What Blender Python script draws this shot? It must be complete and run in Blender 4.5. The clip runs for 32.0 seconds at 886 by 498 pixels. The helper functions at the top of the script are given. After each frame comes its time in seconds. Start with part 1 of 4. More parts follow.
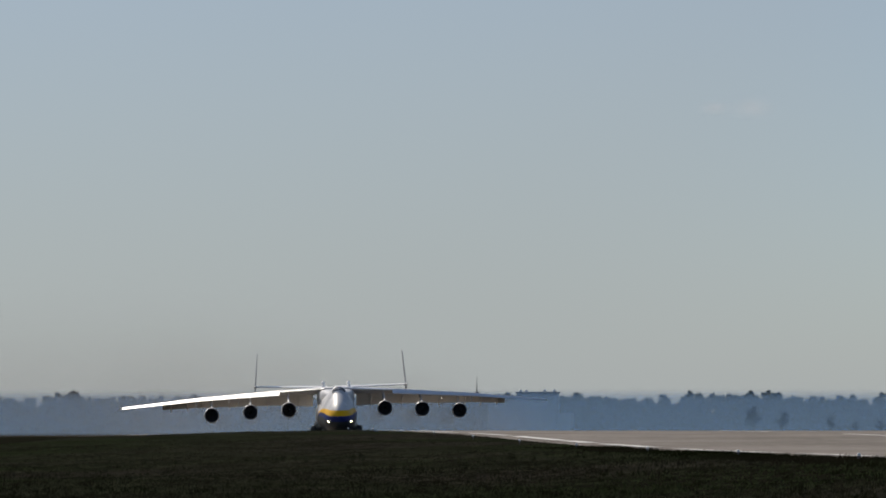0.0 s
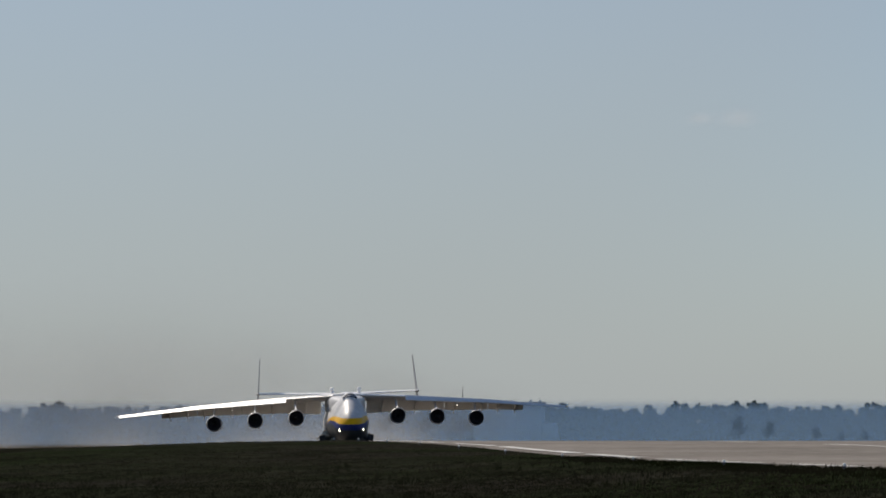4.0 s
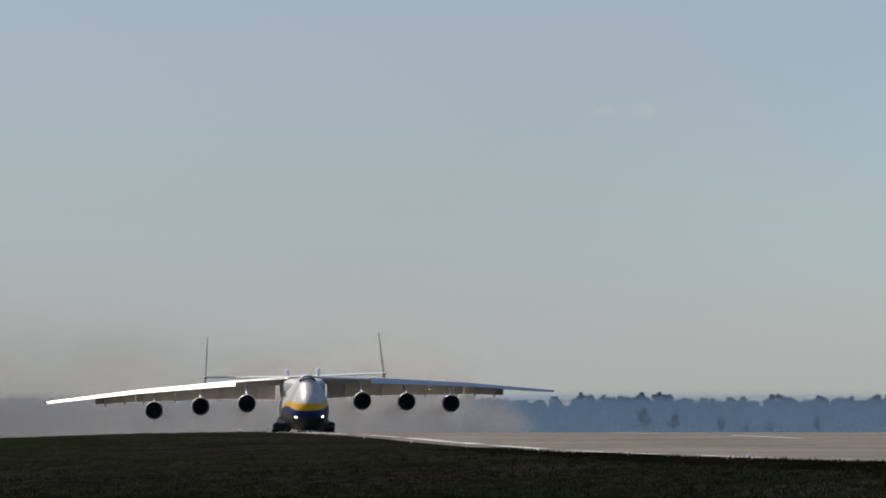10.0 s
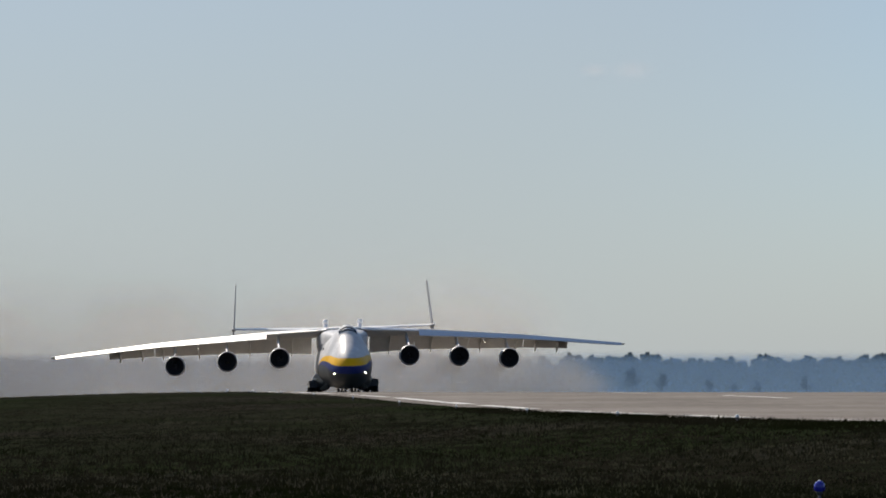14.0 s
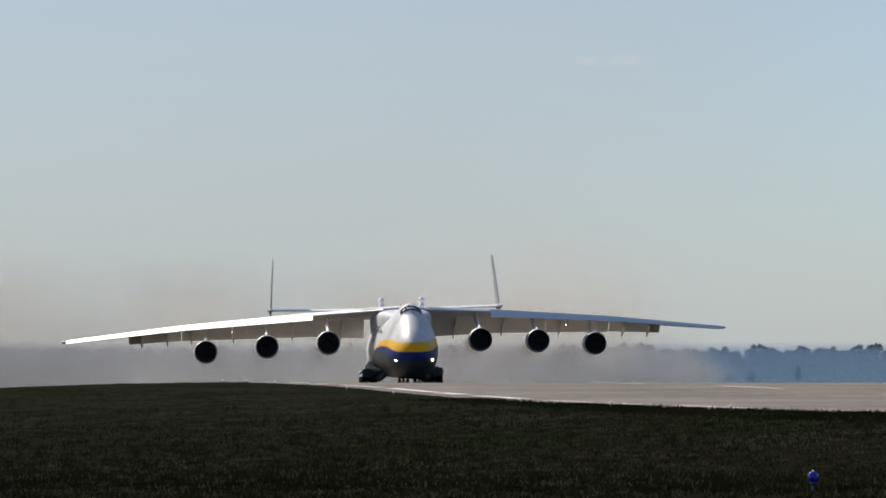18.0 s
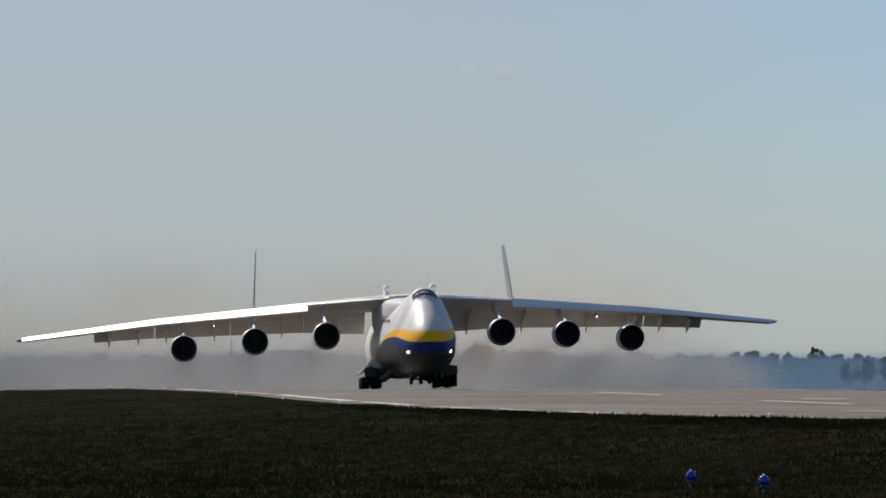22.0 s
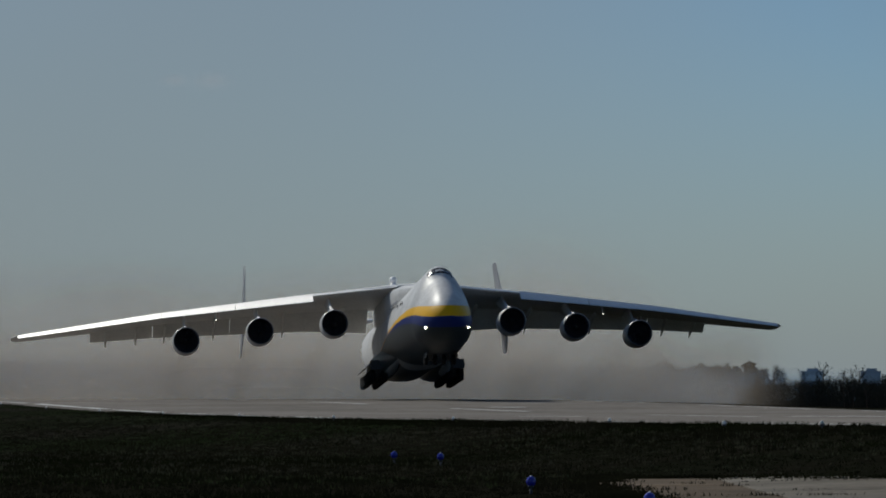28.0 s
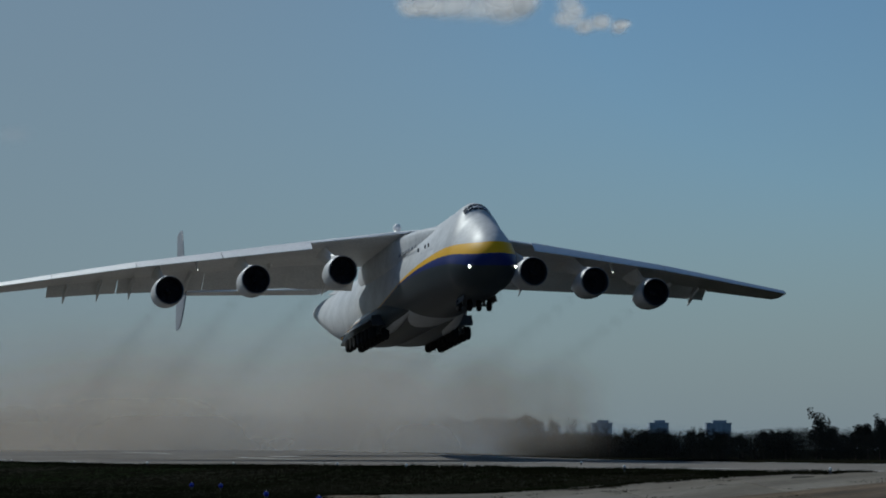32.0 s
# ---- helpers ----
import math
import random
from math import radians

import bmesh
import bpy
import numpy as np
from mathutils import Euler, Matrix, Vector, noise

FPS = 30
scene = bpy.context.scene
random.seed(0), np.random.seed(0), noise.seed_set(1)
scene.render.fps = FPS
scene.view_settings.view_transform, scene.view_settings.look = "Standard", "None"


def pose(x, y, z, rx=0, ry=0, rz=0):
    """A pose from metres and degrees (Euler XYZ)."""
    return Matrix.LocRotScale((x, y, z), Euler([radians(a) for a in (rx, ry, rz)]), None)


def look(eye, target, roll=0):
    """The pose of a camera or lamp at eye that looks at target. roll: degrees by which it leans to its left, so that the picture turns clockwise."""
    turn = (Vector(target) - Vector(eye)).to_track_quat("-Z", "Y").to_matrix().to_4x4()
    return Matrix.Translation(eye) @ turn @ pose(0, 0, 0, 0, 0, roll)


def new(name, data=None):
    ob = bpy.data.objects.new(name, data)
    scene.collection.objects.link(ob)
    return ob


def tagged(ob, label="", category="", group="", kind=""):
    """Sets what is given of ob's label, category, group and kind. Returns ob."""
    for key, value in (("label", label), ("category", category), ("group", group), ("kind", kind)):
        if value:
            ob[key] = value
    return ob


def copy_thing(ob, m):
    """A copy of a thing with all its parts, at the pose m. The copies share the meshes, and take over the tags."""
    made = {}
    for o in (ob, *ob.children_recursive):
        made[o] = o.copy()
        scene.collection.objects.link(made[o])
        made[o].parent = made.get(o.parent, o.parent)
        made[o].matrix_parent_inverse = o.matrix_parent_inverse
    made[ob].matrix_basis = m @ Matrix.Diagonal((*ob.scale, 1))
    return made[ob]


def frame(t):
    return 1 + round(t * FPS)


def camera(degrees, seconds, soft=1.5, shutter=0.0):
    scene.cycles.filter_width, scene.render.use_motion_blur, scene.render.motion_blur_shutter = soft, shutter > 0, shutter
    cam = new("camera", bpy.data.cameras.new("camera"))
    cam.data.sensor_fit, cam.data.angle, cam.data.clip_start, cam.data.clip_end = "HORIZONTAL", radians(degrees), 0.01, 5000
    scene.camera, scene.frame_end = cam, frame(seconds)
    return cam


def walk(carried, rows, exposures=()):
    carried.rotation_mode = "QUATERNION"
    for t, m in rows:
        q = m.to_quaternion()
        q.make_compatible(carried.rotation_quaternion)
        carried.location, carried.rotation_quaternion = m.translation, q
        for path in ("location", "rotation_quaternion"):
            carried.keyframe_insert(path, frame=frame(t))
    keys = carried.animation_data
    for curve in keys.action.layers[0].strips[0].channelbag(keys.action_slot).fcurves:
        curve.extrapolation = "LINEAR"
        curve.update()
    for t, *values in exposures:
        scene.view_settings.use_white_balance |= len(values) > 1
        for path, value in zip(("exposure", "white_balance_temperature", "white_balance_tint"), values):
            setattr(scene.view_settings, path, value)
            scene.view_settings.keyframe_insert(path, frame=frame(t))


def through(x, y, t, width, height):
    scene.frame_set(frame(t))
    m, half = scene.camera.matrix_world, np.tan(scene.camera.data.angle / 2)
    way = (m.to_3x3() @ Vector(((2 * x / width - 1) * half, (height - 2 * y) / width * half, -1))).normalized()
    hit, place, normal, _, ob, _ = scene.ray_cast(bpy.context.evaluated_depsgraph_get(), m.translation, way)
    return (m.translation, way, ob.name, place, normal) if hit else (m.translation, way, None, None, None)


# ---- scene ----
HEIGHT = 2.38


def aim(y, turn, tilt):
    """The camera at y metres along its line, turned to the right of north, tilted up."""
    return pose(0, y, HEIGHT, 90 + tilt, 0, -turn)


def fly(x, y, z, yaw, pitch, roll):
    """The aircraft with its main gear at x, y, z, nose to the south."""
    return pose(x, y, z, -pitch, roll, yaw)


cam = camera(14.89, 32.0, soft=1.85)
walk(cam, [
    (0, aim(118.30, -8.353, 3.024)), (0.5, aim(118.30, -8.297, 3.053)), (1, aim(118.30, -8.278, 3.129)),
    (1.5, aim(118.30, -8.250, 3.186)), (2, aim(118.30, -8.232, 3.177)), (2.5, aim(118.30, -8.204, 3.215)),
    (3, aim(118.30, -8.138, 3.234)), (3.5, aim(118.30, -8.119, 3.205)), (5.5, aim(118.30, -8.045, 3.186)),
    (6, aim(118.30, -8.016, 3.100)), (6.5, aim(118.30, -8.035, 2.996)), (7, aim(118.30, -7.960, 2.967)),
    (7.5, aim(118.30, -7.876, 2.986)), (8, aim(118.30, -7.792, 3.053)), (8.5, aim(118.30, -7.679, 3.072)),
    (9, aim(118.30, -7.473, 3.120)), (9.5, aim(118.30, -6.570, 3.158)), (10, aim(118.30, -6.522, 3.053)),
    (10.5, aim(118.30, -6.466, 2.737)), (11, aim(118.30, -6.504, 2.591)), (11.5, aim(118.30, -6.494, 2.519)),
    (12, aim(118.30, -6.466, 2.500)), (12.5, aim(118.30, -6.466, 2.519)), (13, aim(118.30, -6.438, 2.462)),
    (13.5, aim(118.30, -6.419, 2.443)), (14, aim(118.30, -6.324, 2.376)), (14.5, aim(118.30, -6.353, 2.357)),
    (16.5, aim(118.30, -6.390, 2.195)), (17, aim(118.30, -6.381, 2.185)), (17.5, aim(118.30, -6.306, 2.185)),
    (18, aim(118.30, -6.221, 2.214)), (18.5, aim(118.30, -6.136, 2.214)), (19, aim(118.30, -6.004, 2.195)),
    (19.5, aim(118.30, -5.739, 2.195)), (20, aim(117.48, -5.569, 2.213)), (20.5, aim(115.49, -5.266, 2.257)),
    (21, aim(113.69, -4.669, 2.266)), (21.5, aim(112.92, -4.422, 2.272)), (22, aim(112.13, -4.175, 2.326)),
    (22.5, aim(111.16, -3.690, 2.335)), (23, aim(108.10, -3.358, 2.287)), (23.5, aim(105.18, -3.072, 2.165)),
    (24, aim(102.44, -2.720, 2.133)), (24.5, aim(99.52, -2.233, 2.158)), (25, aim(95.94, -2.062, 2.198)),
    (25.5, aim(92.56, -1.785, 2.156)), (26, aim(88.94, -0.850, 2.315)), (26.5, aim(85.03, -0.382, 2.282)),
    (28.5, aim(59.86, 1.108, 2.539)), (29, aim(46.06, 1.318, 2.379)), (29.5, aim(30.34, 1.680, 2.260)),
    (30, aim(13.26, 1.757, 2.189)), (30.5, aim(1.88, 1.976, 2.240)), (31, aim(0.00, 2.634, 2.513)),
    (31.5, aim(0.00, 3.358, 2.951)), (32, aim(0.00, 4.232, 3.361))], exposures=[
    (0, -0.02, 7150, 12), (6, -0.02, 7150, 12), (10, 0.0, 7150, 12), (13, 0.19, 7100, 12), (18, 0.3, 7100, 12), (20, 0.17, 7100, 12), (22, 0.08, 7080, 12), (23, -0.02, 7050, 12),
    (25, -0.06, 6950, 11), (26, -0.36, 6750, 8), (28.5, -0.72, 6400, 5), (30, -0.74, 6000, 3), (32, -0.82, 5890, 1)])


# ---- world, sun, exposure ----
SUN = Vector((-0.55, 0.54, 0.64)).normalized()
world = bpy.data.worlds.new("sky")
world.use_nodes = True
scene.world = world
_n, _l = world.node_tree.nodes, world.node_tree.links
_sky = _n.new("ShaderNodeTexSky")
_sky.sky_type, _sky.sun_disc = "NISHITA", False
_sky.sun_elevation, _sky.sun_rotation = math.asin(SUN.z), math.atan2(SUN.x, SUN.y)
_sky.air_density, _sky.dust_density, _sky.ozone_density = 1.0, 0.3, 4.0
# thin haze, dense at the horizon; it thins upwards, faster away from the sun
_veil = _n.new("ShaderNodeMix")
_veil.data_type = "RGBA"
_tc, _up, _near, _thin, _part = (_n.new("ShaderNode" + k) for k in ("TexCoord", "SeparateXYZ", "VectorMath", "MapRange", "Math"))
_near.operation, _part.operation = "DOT_PRODUCT", "MULTIPLY_ADD"
_near.inputs[1].default_value = SUN
_thin.interpolation_type = "SMOOTHSTEP"
_thin.inputs[1].default_value, _thin.inputs[2].default_value = 0.44, 0.65
_thin.inputs[3].default_value, _thin.inputs[4].default_value = -12.0, -2.3
_part.inputs[2].default_value = 0.95
_clip = _n.new("ShaderNodeClamp")
_clip.inputs["Min"].default_value, _clip.inputs["Max"].default_value = 0.08, 0.95
_l.new(_tc.outputs["Generated"], _up.inputs[0])
_l.new(_tc.outputs["Generated"], _near.inputs[0])
_l.new(_near.outputs["Value"], _thin.inputs[0])
_l.new(_up.outputs["Z"], _part.inputs[0])
_l.new(_thin.outputs[0], _part.inputs[1])
_l.new(_part.outputs[0], _clip.inputs["Value"])
_l.new(_clip.outputs[0], _veil.inputs["Factor"])
_veil.inputs["B"].default_value = (3.95, 4.55, 5.05, 1)
_tint = _n.new("ShaderNodeMix")
_tint.data_type, _tint.blend_type = "RGBA", "MULTIPLY"
_tint.inputs["Factor"].default_value, _tint.inputs["B"].default_value = 1.0, (0.86, 0.96, 1.07, 1)
_l.new(_sky.outputs["Color"], _tint.inputs["A"])
_l.new(_tint.outputs["Result"], _veil.inputs["A"])
_l.new(_veil.outputs["Result"], _n["Background"].inputs["Color"])
scene.cycles.transparent_max_bounces = 48
_n["Background"].inputs["Strength"].default_value = 0.088
sun = new("sun", bpy.data.lights.new("sun", "SUN"))
sun.data.energy, sun.data.angle, sun.data.color = 5.0, radians(0.55), (1.0, 0.95, 0.88)
sun.matrix_world = look((0, 0, 300), Vector((0, 0, 300)) - SUN)


# ---- materials ----
def mat(name, colour, rough=0.6, metal=0.0, vary=0.15, scale=1.0, fine=12.0, bump=0.0, second=None, object_random=0.0, shine=0.5, through=0.0):
    """Principled surface with noise at two scales; second: a colour that the coarse noise brings in; through: share of light that passes."""
    m = bpy.data.materials.new(name)
    m.use_nodes = True
    n, l = m.node_tree.nodes, m.node_tree.links
    b = n["Principled BSDF"]
    b.inputs["Roughness"].default_value, b.inputs["Metallic"].default_value = rough, metal
    b.inputs["Specular IOR Level"].default_value = shine
    tc = n.new("ShaderNodeTexCoord")
    a = n.new("ShaderNodeTexNoise")
    a.inputs["Scale"].default_value, a.inputs["Detail"].default_value = scale, 5
    f = n.new("ShaderNodeTexNoise")
    f.inputs["Scale"].default_value, f.inputs["Detail"].default_value = scale * fine, 3
    for t in (a, f):
        l.new(tc.outputs["Object"], t.inputs["Vector"])
    ramp = n.new("ShaderNodeMapRange")
    ramp.inputs[1].default_value, ramp.inputs[2].default_value = 0.35, 0.65
    l.new(a.outputs["Fac"], ramp.inputs[0])
    mix = n.new("ShaderNodeMix")
    mix.data_type = "RGBA"
    mix.inputs["A"].default_value = (*colour, 1)
    mix.inputs["B"].default_value = (*(second or [c * (1 - vary) for c in colour]), 1)
    l.new(ramp.outputs[0], mix.inputs["Factor"])
    hsv = n.new("ShaderNodeHueSaturation")
    val = n.new("ShaderNodeMapRange")
    val.inputs[1].default_value, val.inputs[2].default_value = 0.3, 0.7
    val.inputs[3].default_value, val.inputs[4].default_value = 1 - vary, 1 + vary
    l.new(f.outputs["Fac"], val.inputs[0])
    l.new(mix.outputs["Result"], hsv.inputs["Color"])
    l.new(val.outputs[0], hsv.inputs["Value"])
    out = hsv.outputs["Color"]
    if object_random:
        oi = n.new("ShaderNodeObjectInfo")
        r = n.new("ShaderNodeMapRange")
        r.inputs[3].default_value, r.inputs[4].default_value = 1 - object_random, 1 + object_random
        l.new(oi.outputs["Random"], r.inputs[0])
        h2 = n.new("ShaderNodeHueSaturation")
        l.new(out, h2.inputs["Color"])
        l.new(r.outputs[0], h2.inputs["Value"])
        out = h2.outputs["Color"]
    l.new(out, b.inputs["Base Color"])
    if through:
        thin, share = n.new("ShaderNodeBsdfTranslucent"), n.new("ShaderNodeMixShader")
        share.inputs[0].default_value = through
        l.new(out, thin.inputs["Color"])
        l.new(b.outputs[0], share.inputs[1])
        l.new(thin.outputs[0], share.inputs[2])
        l.new(share.outputs[0], n["Material Output"].inputs["Surface"])
    if bump:
        bp = n.new("ShaderNodeBump")
        bp.inputs["Strength"].default_value, bp.inputs["Distance"].default_value = bump, 0.05
        l.new(f.outputs["Fac"], bp.inputs["Height"])
        l.new(bp.outputs["Normal"], b.inputs["Normal"])
    return m


def glow(name, colour, strength):
    m = bpy.data.materials.new(name)
    m.use_nodes = True
    b = m.node_tree.nodes["Principled BSDF"]
    b.inputs["Base Color"].default_value = (0.8, 0.8, 0.75, 1)
    b.inputs["Emission Color"].default_value = (*colour, 1)
    b.inputs["Emission Strength"].default_value = strength
    return m


def airborne(name, colour, density, noise_scale, rim=0.1, low=0.35, side=0.6, round_rim=True):
    """Drifting dust: lets most light through, thins out from the middle of each piece to its rim."""
    m = bpy.data.materials.new(name)
    m.use_nodes = True
    n, l = m.node_tree.nodes, m.node_tree.links
    n.remove(n["Principled BSDF"])
    tr, di, tl = n.new("ShaderNodeBsdfTransparent"), n.new("ShaderNodeBsdfDiffuse"), n.new("ShaderNodeBsdfTranslucent")
    di.inputs["Color"].default_value = tl.inputs["Color"].default_value = (*colour, 1)
    both = n.new("ShaderNodeMixShader")
    l.new(di.outputs[0], both.inputs[1])
    l.new(tl.outputs[0], both.inputs[2])
    tc = n.new("ShaderNodeTexCoord")
    sep = n.new("ShaderNodeSeparateXYZ")
    l.new(tc.outputs["Generated"], sep.inputs[0])

    def maths(op, a, b):
        k = n.new("ShaderNodeMath")
        k.operation = op
        for i, v in enumerate((a, b)):
            if isinstance(v, (int, float)):
                k.inputs[i].default_value = v
            else:
                l.new(v, k.inputs[i])
        return k.outputs[0]

    dx = maths("ABSOLUTE", maths("MULTIPLY", maths("SUBTRACT", sep.outputs["X"], 0.5), 2), 0)
    dz = maths("ABSOLUTE", maths("MULTIPLY", maths("SUBTRACT", sep.outputs["Z"], 0.5), 2), 0)

    def fade(v, start):
        k = n.new("ShaderNodeMapRange")
        k.interpolation_type = "SMOOTHSTEP"
        k.inputs[1].default_value, k.inputs[2].default_value = 0.93, start
        l.new(v, k.inputs[0])
        return k.outputs[0]

    r = maths("SQRT", maths("ADD", maths("MULTIPLY", dx, dx), maths("MULTIPLY", dz, dz)), 0)
    fall = maths("MULTIPLY", fade(dx, side), fade(dz, rim))
    if not round_rim:  # a blunt bank with rounded corners
        p4 = [maths("POWER", v, 4) for v in (dx, dz)]
        fall = maths("MULTIPLY", fall, fade(maths("POWER", maths("ADD", *p4), 0.25), 0.76))
    else:
        fall = maths("MULTIPLY", fall, fade(r, max(side, rim)))
    ns = n.new("ShaderNodeTexNoise")
    ns.inputs["Scale"].default_value, ns.inputs["Detail"].default_value = noise_scale, 4
    l.new(tc.outputs["Object"], ns.inputs["Vector"])
    nr = n.new("ShaderNodeMapRange")
    nr.inputs[1].default_value, nr.inputs[2].default_value, nr.inputs[3].default_value = 0.3, 0.65, low
    l.new(ns.outputs["Fac"], nr.inputs[0])
    al = maths("MULTIPLY", maths("MULTIPLY", fall, nr.outputs[0]), density)
    mix = n.new("ShaderNodeMixShader")
    l.new(al, mix.inputs[0])
    l.new(tr.outputs[0], mix.inputs[1])
    l.new(both.outputs[0], mix.inputs[2])
    l.new(mix.outputs[0], n["Material Output"].inputs["Surface"])
    return m


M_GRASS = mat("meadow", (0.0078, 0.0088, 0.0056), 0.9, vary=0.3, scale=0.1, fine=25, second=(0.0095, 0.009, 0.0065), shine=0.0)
# same grass, dark copy near and pale copy far: brightness put into the colour
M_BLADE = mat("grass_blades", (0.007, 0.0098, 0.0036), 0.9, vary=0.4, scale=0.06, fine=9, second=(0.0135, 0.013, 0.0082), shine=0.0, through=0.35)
M_BLADE_PALE = mat("pale_grass_blades", (0.0245, 0.033, 0.0155), 0.9, vary=0.45, scale=0.035, fine=9, second=(0.0365, 0.034, 0.0265), shine=0.0, through=0.45)
M_STEM = mat("dry_stems", (0.035, 0.033, 0.021), 0.8, vary=0.3, scale=0.5, shine=0.0, through=0.3)
M_CONCRETE = mat("runway_concrete", (0.192, 0.173, 0.152), 0.85, vary=0.24, scale=0.06, fine=14, second=(0.135, 0.12, 0.103), object_random=0.1, shine=0.06)
M_TAXI = mat("dusty_taxiway_concrete", (0.112, 0.083, 0.055), 0.9, vary=0.22, scale=0.25, fine=14, second=(0.062, 0.047, 0.032), object_random=0.22, shine=0.08)
M_STRIP = mat("newer_taxiway_concrete", (0.158, 0.143, 0.12), 0.9, vary=0.18, scale=0.2, fine=14, second=(0.115, 0.1, 0.08), object_random=0.12, shine=0.06)
M_JOINT = mat("joint_tar", (0.05, 0.046, 0.04), 0.95, shine=0.0)
M_PAINT = mat("white_line_paint", (0.62, 0.61, 0.58), 0.8, vary=0.3, scale=0.8)
M_WHITE = mat("white_aircraft_paint", (0.8, 0.8, 0.8), 0.35, vary=0.05, scale=0.15, fine=18)
M_WING = mat("pale_grey_wing_paint", (0.84, 0.83, 0.81), 0.5, vary=0.08, scale=0.2, fine=15, second=(0.74, 0.73, 0.71))
M_SLAT = mat("polished_slat_metal", (0.8, 0.79, 0.77), 0.42, 0.85, vary=0.06, scale=0.4)
M_FLAP = mat("flap_paint", (0.78, 0.765, 0.74), 0.5, vary=0.1, scale=0.5)
M_METAL = mat("bare_metal", (0.25, 0.25, 0.26), 0.45, 0.8, vary=0.1, scale=0.8)
M_NACELLE = mat("nacelle_paint", (0.6, 0.6, 0.6), 0.4, vary=0.12, scale=0.4)
M_DARK = mat("engine_black", (0.012, 0.012, 0.014), 0.6, vary=0.2)
M_FAN = mat("fan_blades", (0.06, 0.06, 0.07), 0.45, 0.6, vary=0.2)
M_TYRE = mat("tyre_rubber", (0.01, 0.01, 0.011), 0.95, vary=0.2, scale=2, shine=0.1)
M_STRUT = mat("gear_steel", (0.06, 0.062, 0.065), 0.45, 0.4, vary=0.2, scale=2)
M_FIN = mat("fin_paint", (0.2, 0.21, 0.235), 0.45, vary=0.06, scale=0.2)
M_GLASS = mat("cockpit_glass", (0.01, 0.012, 0.015), 0.08, vary=0.1)
M_LIGHT = glow("landing_light_glow", (1.0, 0.93, 0.75), 30)
M_NAV = glow("wing_light_glow", (1.0, 0.95, 0.85), 4)
M_BARK = mat("bark", (0.07, 0.055, 0.045), 0.9, vary=0.3, scale=3, shine=0.0)
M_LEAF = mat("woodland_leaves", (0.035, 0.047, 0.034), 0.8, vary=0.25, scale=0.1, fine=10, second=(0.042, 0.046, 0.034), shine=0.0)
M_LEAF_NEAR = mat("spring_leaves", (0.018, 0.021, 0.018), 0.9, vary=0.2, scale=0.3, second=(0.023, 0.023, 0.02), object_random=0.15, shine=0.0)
# haze of distance is mixed into wall and pane colours: bluish, low contrast
M_BLOCK = mat("hazed_concrete", (0.33, 0.375, 0.43), 0.85, vary=0.08, scale=0.1)
M_PANE = mat("hazed_pane", (0.26, 0.3, 0.36), 0.6)
M_BLUE = mat("blue_lamp_glass", (0.015, 0.022, 0.28), 0.12, vary=0.1, scale=5)
M_STAKE = mat("lamp_stake", (0.05, 0.05, 0.06), 0.6, vary=0.2, scale=5)
M_CLEAR = mat("clear_lamp_glass", (0.75, 0.75, 0.72), 0.12, vary=0.05, scale=5)
M_DUST = airborne("brown_dust", (0.47, 0.46, 0.445), 0.33, 0.03, rim=0.0, low=0.6, side=0.84, round_rim=False)
M_DUST_LOW = airborne("ground_dust", (0.34, 0.355, 0.365), 0.41, 0.03, rim=0.0, low=0.75, side=0.84, round_rim=False)
M_DUST_HIGH = airborne("drifting_dust", (0.54, 0.505, 0.465), 0.24, 0.02, rim=0.0, low=0.6, side=0.6, round_rim=False)
M_BILLOW = airborne("dust_billow", (0.58, 0.55, 0.51), 0.27, 0.06, low=0.55, side=0.1, rim=0.1)
M_PUFF = airborne("faint_dust_billow", (0.72, 0.68, 0.63), 0.17, 0.03, low=0.6, side=0.0, rim=0.0)
M_HANG = airborne("hanging_dust", (0.75, 0.67, 0.575), 0.42, 0.035, rim=0.0, low=0.5, side=0.85, round_rim=False)
M_HANG_BILLOW = airborne("brown_dust_billow", (0.5, 0.425, 0.345), 0.25, 0.06, low=0.55, side=0.1, rim=0.1)
M_SMOKE = airborne("exhaust_smoke", (0.34, 0.31, 0.28), 0.12, 0.02, low=0.55, side=0.0, rim=0.0)
M_TRAIL = airborne("exhaust_trail", (0.13, 0.115, 0.1), 0.055, 0.06, low=0.75, side=0.0, rim=0.0)
M_TRAIL_THIN = airborne("thin_exhaust_trail", (0.2, 0.18, 0.16), 0.028, 0.06, low=0.7, side=0.0, rim=0.0)
M_HAZE = airborne("distance_haze", (0.25, 0.4, 0.58), 0.23, 0.001, rim=0.74, low=0.95, side=0.6, round_rim=False)
# near black, so that doors, legs and bay read as one dark mass
M_BAY = mat("wheel_bay_black", (0.03, 0.03, 0.032), 0.6, vary=0.2, scale=1.0)
M_CLOUD = airborne("cloud_vapour", (0.98, 0.95, 0.92), 0.55, 0.03, low=0.7, side=0.1)
M_WISP = airborne("thin_cloud_vapour", (0.95, 0.86, 0.83), 0.09, 0.02, low=0.75, side=0.0, rim=0.0)


